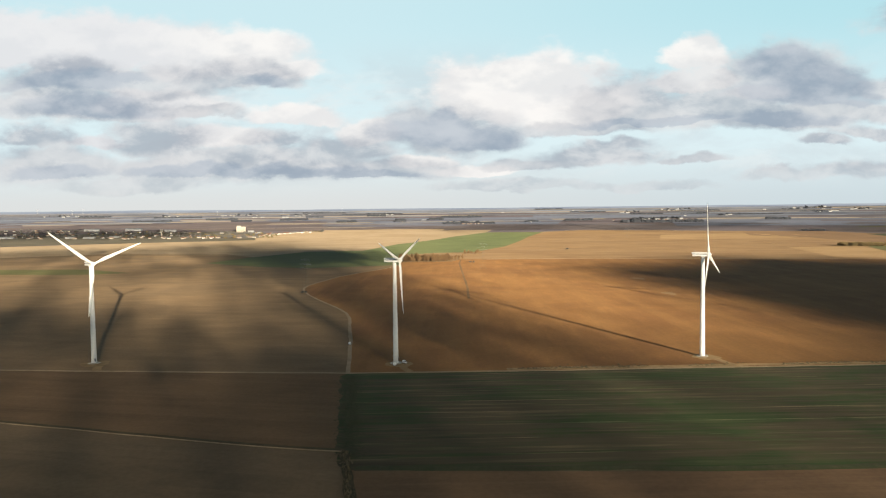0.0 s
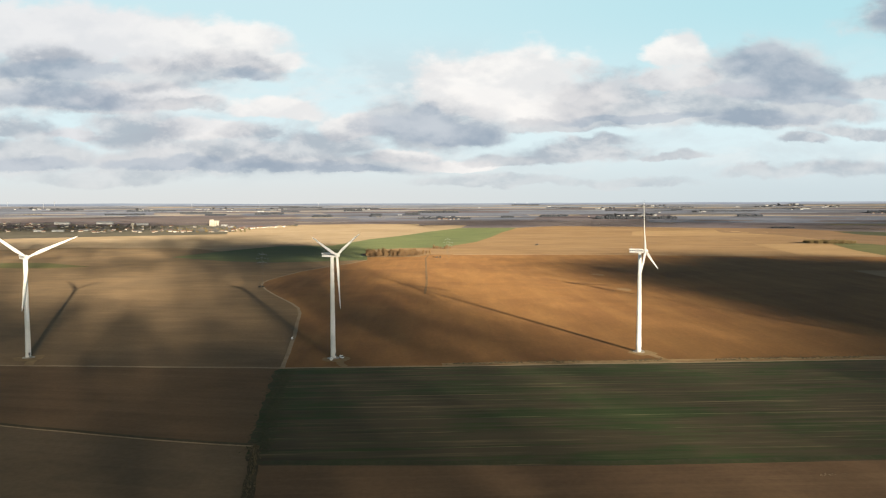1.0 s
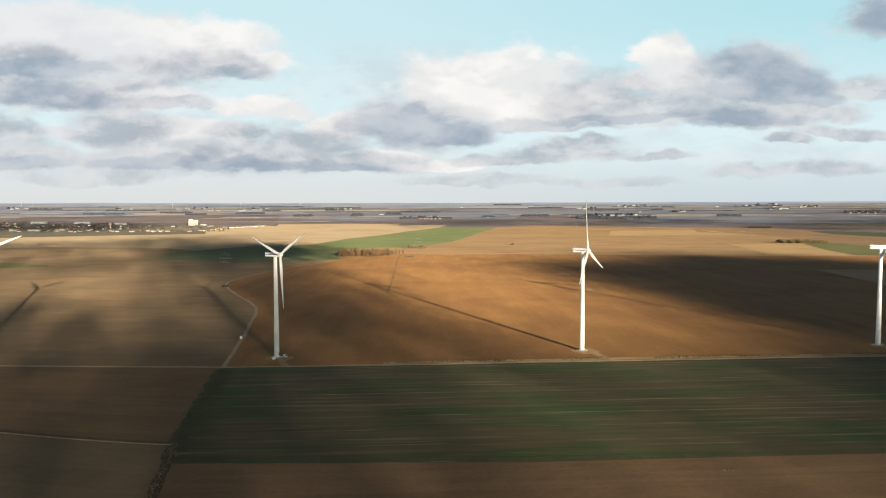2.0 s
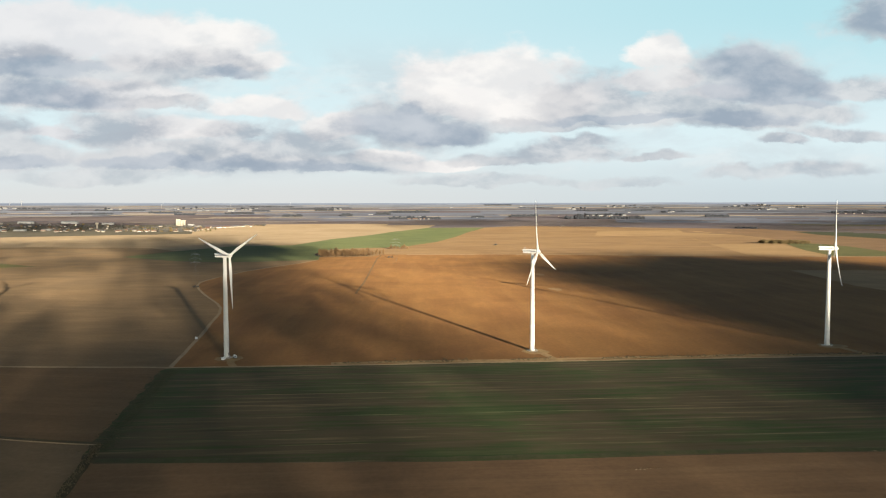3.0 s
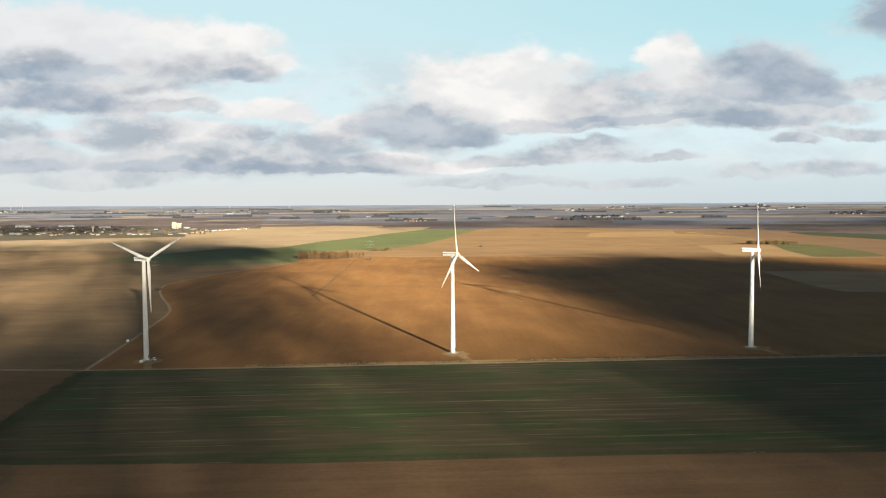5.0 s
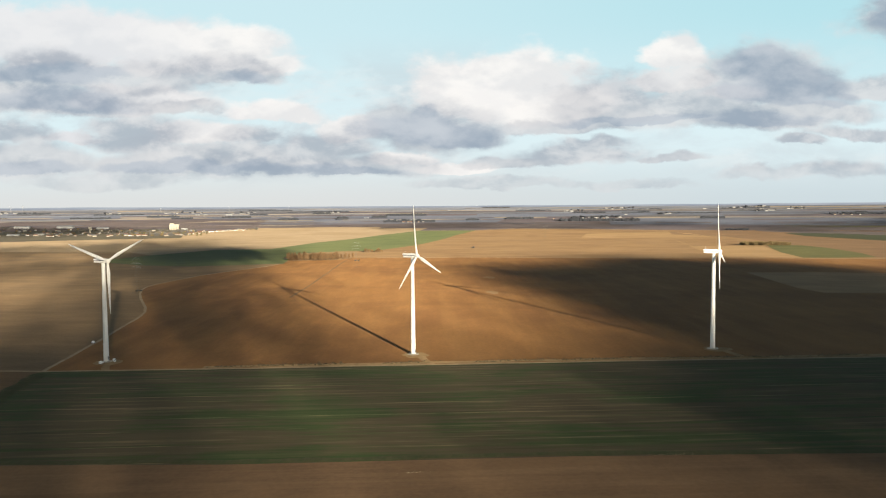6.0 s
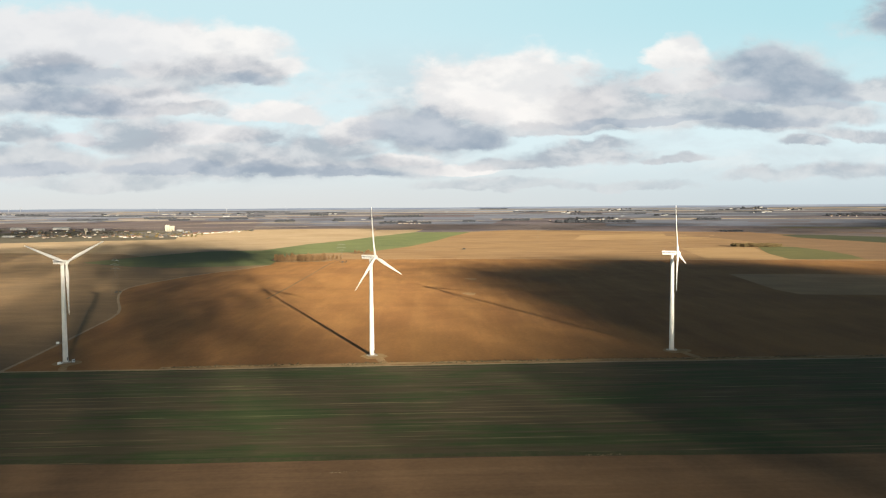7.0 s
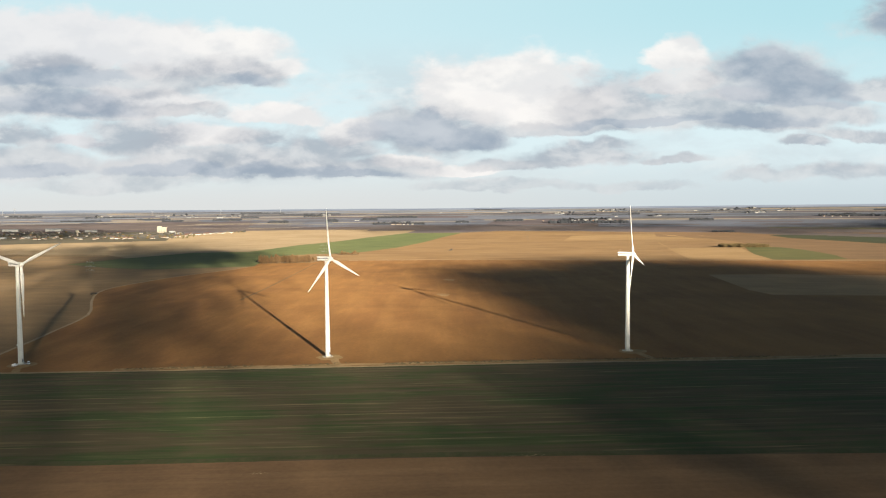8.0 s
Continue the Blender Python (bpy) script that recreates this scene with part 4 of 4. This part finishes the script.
# ---- pylons ----
def pylon():
    t = thing("pylon", pose(0, 0, 0), "pale lattice steel power pylon standing in farmland", "pylon", "power line pylons")
    half = lambda z: 3.6 * (1 - z / 34.0) + 0.9 if z < 34 else 0.9
    for sx in (-1, 1):
        for sy in (-1, 1):
            bm = bmesh.new()
            add_bar(bm, (sx * half(0), sy * half(0), -0.2), (sx * half(34), sy * half(34), 34), 0.045, 0.035, 4)
            add_bar(bm, (sx * half(34), sy * half(34), 34), (sx * 0.3, sy * 0.3, 52), 0.035, 0.03, 4)
            part("leg", bm, M_LATTICE, t)
    bm = bmesh.new()
    z = 0.0
    while z < 50:
        h = half(z) if z < 34 else 0.9 - 0.6 * (z - 34) / 18
        z2 = min(51, z + max(3.0, h * 2.2))
        h2 = half(z2) if z2 < 34 else 0.9 - 0.6 * (z2 - 34) / 18
        for a, b in (((-h, -h), (h2, -h2)), ((h, -h), (-h2, -h2)), ((-h, h), (h2, h2)), ((h, h), (-h2, h2)), ((-h, -h), (-h2, h2)), ((h, -h), (h2, h2))):
            add_bar(bm, (*a, z), (*b, z2), 0.018, sides=4)
        z = z2
    part("bracing", bm, M_LATTICE, t)
    for z, w in ((36, 8.5), (41, 10.5), (47, 7.5)):
        bm = bmesh.new()
        for s in (-1, 1):
            for o in (-0.7, 0.7):
                add_bar(bm, (0, o, z), (s * w, 0, z + 0.3), 0.07, sides=4)
                add_bar(bm, (0, o, z + 2.0), (s * w, 0, z + 0.3), 0.05, sides=4)
            for k in (0.3, 0.55, 0.8):
                add_bar(bm, (s * w * k, 0, z + 0.2), (s * w * k, 0, z + 2.0 - 1.6 * k), 0.04, sides=4)
        arm = part("cross_arm", bm, M_STEEL, t, "pale steel cross arm")
        for s in (-1, 1):
            bm = add_tube(bmesh.new(), [((s * w, 0, z - 2.2 + 0.3 * i), 0.16 if i % 2 else 0.08) for i in range(9)], 8)
            part("insulator", bm, M_SHADEWHITE, arm)
    return t


first_pylon = pylon()
PYLONS = [(-68, 1012), (240, 1385), (905, 2385)]
first_pylon.matrix_basis = pose(*PYLONS[0], 0, 0, 0, -38)
copy_thing(first_pylon, pose(*PYLONS[1], 0, 0, 0, -35))
copy_thing(first_pylon, pose(*PYLONS[2], land(*PYLONS[2]), 0, 0, -33))


# ---- village ----
def house(name, w, d, h, roof_h, wall_mat, roof_mat, label, seed):
    t = thing(name, pose(0, 0, -500), label, "house", "village houses")
    part("wall", box((w, d, h), (0, 0, h / 2 - 0.2)), wall_mat, t)
    bm = bmesh.new()
    e = 0.4
    pts = [(-w / 2 - e, -d / 2 - e, h - 0.35), (w / 2 + e, -d / 2 - e, h - 0.35), (w / 2 + e, d / 2 + e, h - 0.35), (-w / 2 - e, d / 2 + e, h - 0.35), (-w / 2 - e, 0, h + roof_h), (w / 2 + e, 0, h + roof_h)]
    v = [bm.verts.new(p) for p in pts]
    for f in ((0, 1, 5, 4), (2, 3, 4, 5), (0, 4, 3), (1, 2, 5), (0, 3, 2, 1)):
        bm.faces.new([v[i] for i in f])
    roof = part("roof", bm, roof_mat, t)
    part("chimney", box((0.7, 0.7, 1.8), (w * 0.3, 0.3, h + roof_h)), M_TILE, roof)
    for x in (-w * 0.3, w * 0.3):
        part("window", box((1.1, 0.12, 1.2), (x, -d / 2 - 0.01, h * 0.5)), M_GLASSY, t)
    part("door", box((1.0, 0.12, 2.1), (0, -d / 2 - 0.01, 0.9)), M_BARK, t)
    return t


def shed(name, w, d, h, label, category="shed"):
    t = thing(name, pose(0, 0, -500), label, category, "farm sheds")
    part("wall", box((w, d, h), (0, 0, h / 2 - 0.2)), M_SHEET, t)
    bm = bmesh.new()
    pts = [(-w / 2 - 0.3, -d / 2 - 0.3, h - 0.4), (w / 2 + 0.3, -d / 2 - 0.3, h - 0.4), (w / 2 + 0.3, d / 2 + 0.3, h - 0.4), (-w / 2 - 0.3, d / 2 + 0.3, h - 0.4), (-w / 2 - 0.3, 0, h + d * 0.13), (w / 2 + 0.3, 0, h + d * 0.13)]
    v = [bm.verts.new(p) for p in pts]
    for f in ((0, 1, 5, 4), (2, 3, 4, 5), (0, 4, 3), (1, 2, 5), (0, 3, 2, 1)):
        bm.faces.new([v[i] for i in f])
    part("roof", bm, M_SHEET, t)
    part("gate", box((w * 0.2, 0.15, h * 0.65), (0, -d / 2 - 0.01, h * 0.32)), M_SHADEWHITE, t)
    return t


def settle(kinds, spots, r):
    used = set()
    for x, y, s, turn in spots:
        ob = r.choice(kinds)
        m = Matrix.Translation((x, y, land(x, y))) @ Matrix.Rotation(turn, 4, "Z") @ Matrix.Diagonal((s, s, s, 1))
        if ob not in used:
            used.add(ob)
            ob.matrix_basis = m
        else:
            keep = ob.scale.copy()
            ob.scale = (1, 1, 1)
            copy_thing(ob, m)
            ob.scale = keep
    for ob in kinds:
        if ob not in used:
            for o in (*ob.children_recursive, ob):
                bpy.data.objects.remove(o)


r = random.Random(21)
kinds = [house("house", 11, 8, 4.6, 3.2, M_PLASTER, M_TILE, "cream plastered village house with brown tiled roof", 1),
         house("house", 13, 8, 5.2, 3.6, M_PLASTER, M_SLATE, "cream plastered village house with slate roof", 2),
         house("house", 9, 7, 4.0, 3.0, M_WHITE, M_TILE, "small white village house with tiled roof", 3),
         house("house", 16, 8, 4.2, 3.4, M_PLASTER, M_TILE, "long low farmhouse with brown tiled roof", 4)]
spots = []
for i in range(78):
    x = r.uniform(-1500, -330)
    k = (x + 1500) / 1170
    y = r.uniform(2985, 3460 - 180 * k)
    spots.append((x, y, r.uniform(0.8, 1.1), r.uniform(-0.5, 0.5) + r.choice((0, 1.57))))
spots += [(-360 + 8.5 * i + r.uniform(-4, 4), 3200 + 7 * i + r.uniform(-25, 25), r.uniform(0.7, 0.95), r.uniform(-0.4, 0.4)) for i in range(22)]
spots += [(-640 + 14 * i + r.uniform(-9, 9), 2990 + r.uniform(-10, 130), r.uniform(0.8, 1.05), r.uniform(-0.4, 0.4)) for i in range(20)]
spots += [(r.uniform(-1500, -620), 2972 + r.uniform(-6, 150), r.uniform(0.75, 1.05), r.uniform(-0.4, 0.4)) for i in range(22)]
spots += [(601 + 13 * i + r.uniform(-5, 5), 3717 + r.uniform(-15, 15), 0.75, r.uniform(-0.4, 0.4)) for i in range(-4, 5)]
spots += [(1496 + 26 * i + r.uniform(-9, 9), 3620 - 12 * i + r.uniform(-40, 40), 0.75, r.uniform(-0.4, 0.4)) for i in range(-6, 8)]
spots += [(915 + 12 * i, 3762, 0.7, 0.2) for i in range(2)]
spots += [(2636 + 30 * i, 3292 - 20 * i, 0.6, 0.2) for i in range(4)]
settle(kinds, spots, r)
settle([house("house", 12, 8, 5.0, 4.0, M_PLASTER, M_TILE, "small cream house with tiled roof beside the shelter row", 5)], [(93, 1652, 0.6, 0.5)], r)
sheds = [shed("shed", 38, 18, 7, "pale metal farm shed with low pitched roof"), shed("shed", 60, 24, 8, "long pale metal warehouse at the village")]
settle(sheds, [(-1075, 3010, 0.9, 0.1), (-1010, 3020, 0.7, 0.0), (-930, 3060, 0.6, 0.1), (-1130, 3420, 1.0, 0.1), (-960, 3440, 1.1, 0.0), (-1300, 3000, 0.8, 0.1), (-800, 3420, 0.8, 0.1),
                (-440, 3340, 0.7, 0.1), (-405, 3300, 0.5, 0.0), (-540, 4262, 0.6, 0), (-371, 4261, 0.9, 0), (-500, 4280, 0.5, 0), (1779, 3828, 0.4, 0), (2300, 3950, 0.5, 0), (2560, 3800, 0.4, 0), (2420, 3900, 0.45, 0),
                (384, 4021, 0.4, 0), (1500, 3700, 0.3, 0), (900, 4420, 0.4, 0), (1330, 4400, 0.4, 0), (2020, 4100, 0.4, 0)], r)


def silo():
    t = thing("grain_silo", pose(-486, 3352, land(-486, 3352), 0, 0, 8), "tall pale concrete grain silo block with elevator tower", "silo")
    for i in range(4):
        for j in range(2):
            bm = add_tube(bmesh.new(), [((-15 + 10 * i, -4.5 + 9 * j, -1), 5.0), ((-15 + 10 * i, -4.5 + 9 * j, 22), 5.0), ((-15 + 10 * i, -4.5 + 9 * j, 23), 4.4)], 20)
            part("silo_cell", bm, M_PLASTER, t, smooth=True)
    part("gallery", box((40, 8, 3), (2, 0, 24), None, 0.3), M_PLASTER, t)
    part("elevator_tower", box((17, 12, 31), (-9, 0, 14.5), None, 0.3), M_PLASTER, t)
    part("annex", box((26, 16, 9), (42, 0, 3.5), None, 0.3), M_SHEET, t, "low pale metal annex")
    for z in (8, 14, 20, 26):
        part("window", box((2, 0.3, 1.5), (-9, -6.05, z)), M_GLASSY, t)


silo()
tower = thing("water_tower", pose(-780, 3180, land(-780, 3180)), "pale concrete water tower above village roofs", "water tower")
part("shaft", add_tube(bmesh.new(), [((0, 0, -1), 3.2), ((0, 0, 15), 3.0), ((0, 0, 18), 5.5)], 20), M_CONCRETE, tower)
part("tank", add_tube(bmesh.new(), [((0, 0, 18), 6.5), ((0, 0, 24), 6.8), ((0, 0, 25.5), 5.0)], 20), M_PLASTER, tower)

r = random.Random(31)
vt = [make_tree("village_tree", 100 + i, 11, 5.0, 170, 1.5, M_LEAF if i < 3 else M_BUSH, "dark leafless tree among village houses", "village trees") for i in range(4)]
spots = []
for i in range(150):
    x = r.uniform(-1520, -360)
    k = (x + 1520) / 1190
    spots.append((x, r.uniform(3000, 3480 - 190 * k), r.uniform(0.45, 0.95)))
spots += [(-380 + 10 * i + r.uniform(-5, 5), 3215 + 6.5 * i + r.uniform(-20, 20), r.uniform(0.4, 0.8)) for i in range(24)]
spots += [(-470 + r.uniform(-60, 60), 2985 + r.uniform(-12, 25), r.uniform(1.2, 1.8)) for i in range(12)]
spots += [(-134, 3338, 1.2), (-150, 3345, 0.6)]
plant(vt, spots, r)


def village_wood(count, seed):
    """The close crowns behind and between the houses, too many to tell apart."""
    rr = random.Random(seed)
    bm = bmesh.new()
    for i in range(count):
        x = rr.uniform(-1540, -380)
        y = rr.uniform(3020, 3490 - 190 * (x + 1540) / 1190)
        if noise.noise((x * 0.006, y * 0.012, 4.0)) < -0.12:
            continue
        h = rr.uniform(5, 10)
        for k in range(7):
            p = (x + rr.gauss(0, 2.6), y + rr.gauss(0, 2.6), land(x, y) + h * rr.uniform(0.25, 0.85))
            w = rr.uniform(1.2, 2.6)
            made = bmesh.ops.create_icosphere(bm, subdivisions=1, radius=w, matrix=Matrix.Translation(p))["verts"]
            for v in made:
                v.co += Vector((rr.gauss(0, 0.3), rr.gauss(0, 0.3), rr.gauss(0, 0.4)))
    tagged(link_mesh("village_wood", bm, M_LEAF), "close dark winter trees in and behind the village", "wood", kind="stuff")


olive = [make_tree("village_tree", 110 + i, 10, 5.0, 170, 1.4, M_OLIVETREE, "olive tree still in leaf between village houses", "olive village trees") for i in range(2)]
plant(olive, [(r.uniform(-620, -300), r.uniform(2990, 3190), r.uniform(0.4, 0.85)) for i in range(60)], r)
village_wood(300, 5)


# ---- far woods, far turbines, skyline ----
def far_wood(az0, az1, d, high, seed):
    rr = random.Random(seed)
    bm = bmesh.new()
    n = int((az1 - az0) * 45) + 12
    for i in range(n):
        az = rr.uniform(az0, az1)
        x, y = polar(az, d + rr.uniform(-14, 14))
        h = high * rr.uniform(0.6, 1.15)
        w = high * rr.uniform(0.4, 0.8)
        made = bmesh.ops.create_icosphere(bm, subdivisions=1, radius=1.0, matrix=Matrix.Translation((x, y, land(x, y) + h * 0.45)) @ Matrix.Diagonal((w, w, h * 0.6, 1)))["verts"]
        for v in made:
            v.co += Vector((rr.gauss(0, w * 0.12), rr.gauss(0, w * 0.12), rr.gauss(0, h * 0.1)))
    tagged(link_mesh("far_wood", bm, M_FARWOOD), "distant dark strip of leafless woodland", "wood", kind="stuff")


r = random.Random(41)
WOODS = [(-12.3, -10.1, 4250, 9), (-10.6, -9.2, 4130, 8), (-7.1, -5.1, 4160, 10), (-3.0, -1.6, 3975, 12), (1.4, 2.1, 3988, 14), (4, 5.1, 4085, 12), (5.0, 8.9, 3790, 9), (11.3, 12.2, 3880, 9),
         (14.3, 16.3, 3945, 10), (18.4, 24.2, 3800, 13), (28.5, 30.1, 3945, 11), (30.4, 31.9, 3255, 6), (36.7, 42, 4195, 10), (5.1, 8.1, 4225, 10), (-20.5, -18.5, 4470, 9), (-17.2, -14.7, 4180, 8), (-0.5, 0.8, 4360, 9)]
for i, (a0, a1, d, h) in enumerate(WOODS):
    far_wood(a0, a1, d, h, 300 + i)
for i in range(30):
    a = r.uniform(-44, 58)
    far_wood(a, a + r.uniform(0.6, 3.5), r.uniform(4250, 4700), r.uniform(4, 7), 400 + i)

far_t = wind_turbine(-1508, 4269, (40, 160, 280), -33, 74.5, "tiny white wind turbine far off on the skyline", M_FARCOAT)
far_t["group"] = "far wind turbines"
S = Matrix.Diagonal((0.34, 0.34, 0.34, 1))
far_t.matrix_basis = Matrix.Translation((-1508, 4269, land(-1508, 4269))) @ Matrix.Rotation(-0.6, 4, "Z") @ S
keep = far_t.scale.copy()
far_t.scale = (1, 1, 1)
for x, y in ((-766, 4401), (-401, 4494), (-1490, 4380), (-1700, 4300), (-60, 4560)):
    copy_thing(far_t, Matrix.Translation((x, y, land(x, y))) @ Matrix.Rotation(-0.6, 4, "Z") @ S)
far_t.scale = keep

r = random.Random(51)


def block(name, w, d, h):
    t = thing(name, pose(0, 0, -500), "far white town building on the skyline", "building", "skyline buildings")
    part("wall", box((w, d, h), (0, 0, h / 2 - 1), None, 0.2), M_FARCOAT, t)
    part("roof", box((w * 0.9, d * 0.9, 0.8), (0, 0, h - 0.7)), M_SHEET, t)
    for i in range(3):
        part("window_band", box((w * 0.8, 0.3, h * 0.07), (0, -d / 2, h * (0.25 + 0.22 * i))), M_SHADEWHITE, t)
    return t


blocks = [block("town_building", 8, 6, 14), block("town_building", 18, 8, 8)]
settle(blocks, [(1090 + 14 * i + r.uniform(-6, 6), 4640 + r.uniform(-20, 20), r.uniform(0.45, 0.85), r.uniform(-0.3, 0.3)) for i in range(0, 16, 2)] +
       [(1320 + 16 * i, 4570 + r.uniform(-20, 20), r.uniform(0.5, 0.8), 0.2) for i in range(3)], r)
r = random.Random(61)
far_kinds = [house("house", 14, 8, 5.0, 2.6, M_FARCOAT, M_SHEET, "far white farmhouse on the plain", 7), house("house", 20, 9, 5.0, 2.4, M_FARCOAT, M_SLATE, "far long white farm building", 8)]
far_trees = [make_tree("far_tree", 150 + i, 9, 4.5, 60, 2.2, M_FARWOOD, "far dark tree beside a hamlet", "far hamlet trees") for i in range(2)]
homes, trees_far = [], []
for hx, hy, count, spread, green in ((-1004, 4272, 4, 60, 3), (-640, 4384, 7, 100, 5), (-320, 4400, 7, 90, 4), (570, 3800, 7, 110, 16), (1570, 3690, 12, 120, 40), (1606, 4148, 4, 60, 4), (2000, 3762, 3, 60, 14),
                                     (2555, 3916, 6, 90, 4), (2500, 3663, 4, 60, 5), (2690, 3690, 6, 60, 6), (150, 4420, 4, 90, 6), (1900, 4200, 4, 90, 6), (-1500, 4200, 5, 120, 5), (2760, 3300, 2, 60, 30)):
    for i in range(count):
        homes.append((hx + r.uniform(-1, 1) * spread, hy + r.uniform(-0.4, 0.4) * spread, r.uniform(0.6, 1.15), r.uniform(-0.5, 0.5)))
    for i in range(green):
        trees_far.append((hx + r.uniform(-1.1, 1.1) * spread, hy + r.uniform(0.0, 0.4) * spread, r.uniform(0.6, 1.2)))
settle(far_kinds, homes, r)
plant(far_trees, trees_far, r)


# ---- clouds that hang between sun and plain ----
def puff_shape(fine):
    bm = bmesh.new()
    bmesh.ops.create_icosphere(bm, subdivisions=1 if fine else 2, radius=1.0)
    if fine:
        bm.clear()
        v = [bm.verts.new(p) for p in ((1, 0.6, -0.7), (-1, 0.6, -0.7), (0, -1.1, -0.7), (0, 0, 1.1))]
        for a, b, c in ((0, 2, 1), (0, 1, 3), (1, 2, 3), (2, 0, 3)):
            bm.faces.new((v[a], v[b], v[c]))
        bm.verts.index_update()
    co = np.array([v.co[:] for v in bm.verts])
    tri = np.array([[v.index for v in f.verts] for f in bm.faces])
    bm.free()
    return co, tri


WISP, LUMP = puff_shape(True), puff_shape(False)


def cloud(ground_x, ground_y, across, along, cover, seed, soft=1.0):
    """A heap cloud towards the sun, whose shade falls on a place of the plain. across and along: half sizes of that shade; cover: how thick it is."""
    rr = np.random.RandomState(seed)
    mid = np.array((ground_x, ground_y, land(ground_x, ground_y))) + np.array(to_sun) * (4300.0 + rr.uniform(-200, 200))
    tall = along * math.sin(SUN_EL)
    side, ahead = np.array((SUN_AWAY.y, -SUN_AWAY.x, 0)), np.array(SUN_AWAY)
    verts, faces, base = [], [], 0

    def put(shape, p, w, h):
        nonlocal base
        c = shape[0] * (1 + 0.15 * rr.normal(size=shape[0].shape))
        verts.append(p + np.outer(c[:, 0] * w, side) + np.outer(c[:, 1] * w, ahead) + np.outer(c[:, 2] * h, (0, 0, 1)))
        faces.append(shape[1] + base)
        base += len(shape[0])

    if cover >= 2:                                  # the thick heart of the cloud
        for i in range(40):
            a, k = rr.uniform(0, 2 * math.pi), math.sqrt(rr.uniform(0, 1)) * 0.62
            p = mid + side * (math.cos(a) * k * across) + np.array((0, 0, math.sin(a) * k * tall)) + ahead * rr.normal() * 60
            put(LUMP, p, across * 0.16, max(tall * 0.2, 6.0))
    w, h = (5.5, 3.6) if soft < 1.5 else (7.0, 4.2)                   # wisps round it
    for i in range(int(cover * 3.1 * across * tall / (2 * w * h))):
        a, k = rr.uniform(0, 2 * math.pi), math.sqrt(rr.uniform(0, 1))
        p = mid + side * (math.cos(a) * k * across + rr.normal() * 45 * soft) + np.array((0, 0, math.sin(a) * k * tall + rr.normal() * 12 * soft)) + ahead * rr.normal() * 90
        z = rr.uniform(0.7, 1.3)
        put(WISP, p, w * z, h * z)
    me = bpy.data.meshes.new("cloud")
    me.from_pydata(np.concatenate(verts).tolist(), [], np.concatenate(faces).tolist())
    me.materials.append(M_CLOUD)
    tagged(new("cloud", me), "low broken heap cloud drifting over the plain", "cloud", "broken clouds")


# middle of the shade, half width, half length, thickness
CLOUDS = [(772, 600, 330, 240, 4.2), (790, 930, 335, 260, 4.4), (770, 1230, 350, 190, 4.0), (1450, 700, 340, 330, 4.0), (1500, 1010, 330, 90, 2.4), (640, 360, 190, 150, 3.0), (1100, 330, 330, 220, 2.4),
          (18, 625, 98, 175, 1.9), (25, 960, 92, 220, 1.6), (60, 840, 70, 170, 1.0), (95, 640, 95, 120, 1.3), (20, 1290, 80, 190, 1.6), (-330, 560, 240, 190, 1.0), (-130, 1420, 110, 180, 1.9), (-140, 1900, 220, 330, 2.6), (-420, 2330, 220, 260, 1.2),
          (-20, 390, 125, 165, 1.7), (-235, 620, 150, 110, 0.5), (-300, 360, 260, 170, 0.9), (-260, 820, 120, 90, 1.1), (-350, 700, 150, 110, 1.1), (395, 380, 100, 105, 1.4), (215, 600, 120, 130, 0.3), (190, 320, 120, 120, 0.5), (450, 370, 100, 120, 1.6), (-10, 170, 190, 140, 1.6), (450, 210, 170, 110, 1.2),
          (-350, 120, 260, 200, 0.5), (-420, 900, 95, 330, 1.1), (-520, 760, 150, 130, 1.2), (-85, 830, 50, 210, 1.1), (-112, 1060, 42, 180, 0.7), (-225, 750, 110, 75, 0.8), (-90, 1250, 60, 160, 1.2), (-420, 1490, 210, 170, 1.1), (-900, 2250, 300, 110, 1.3), (-820, 1950, 330, 330, 0.7)]
for i, (x, y, a, b, c) in enumerate(CLOUDS):
    cloud(x, y, a, b, c, 600 + i)
FAR_CLOUDS = [(-1180, 3220, 560, 260, 1.5), (-2300, 3000, 600, 600, 3.0), (-300, 2580, 220, 110, 1.0), (720, 3420, 430, 110, 1.3), (1500, 3260, 400, 130, 1.3), (2150, 2780, 350, 150, 1.3),
              (2900, 2600, 450, 450, 1.8)]
for i, (x, y, a, b, c) in enumerate(FAR_CLOUDS):
    cloud(x, y, a, b, c, 700 + i, 1.4 if b > 100 else 1.0)
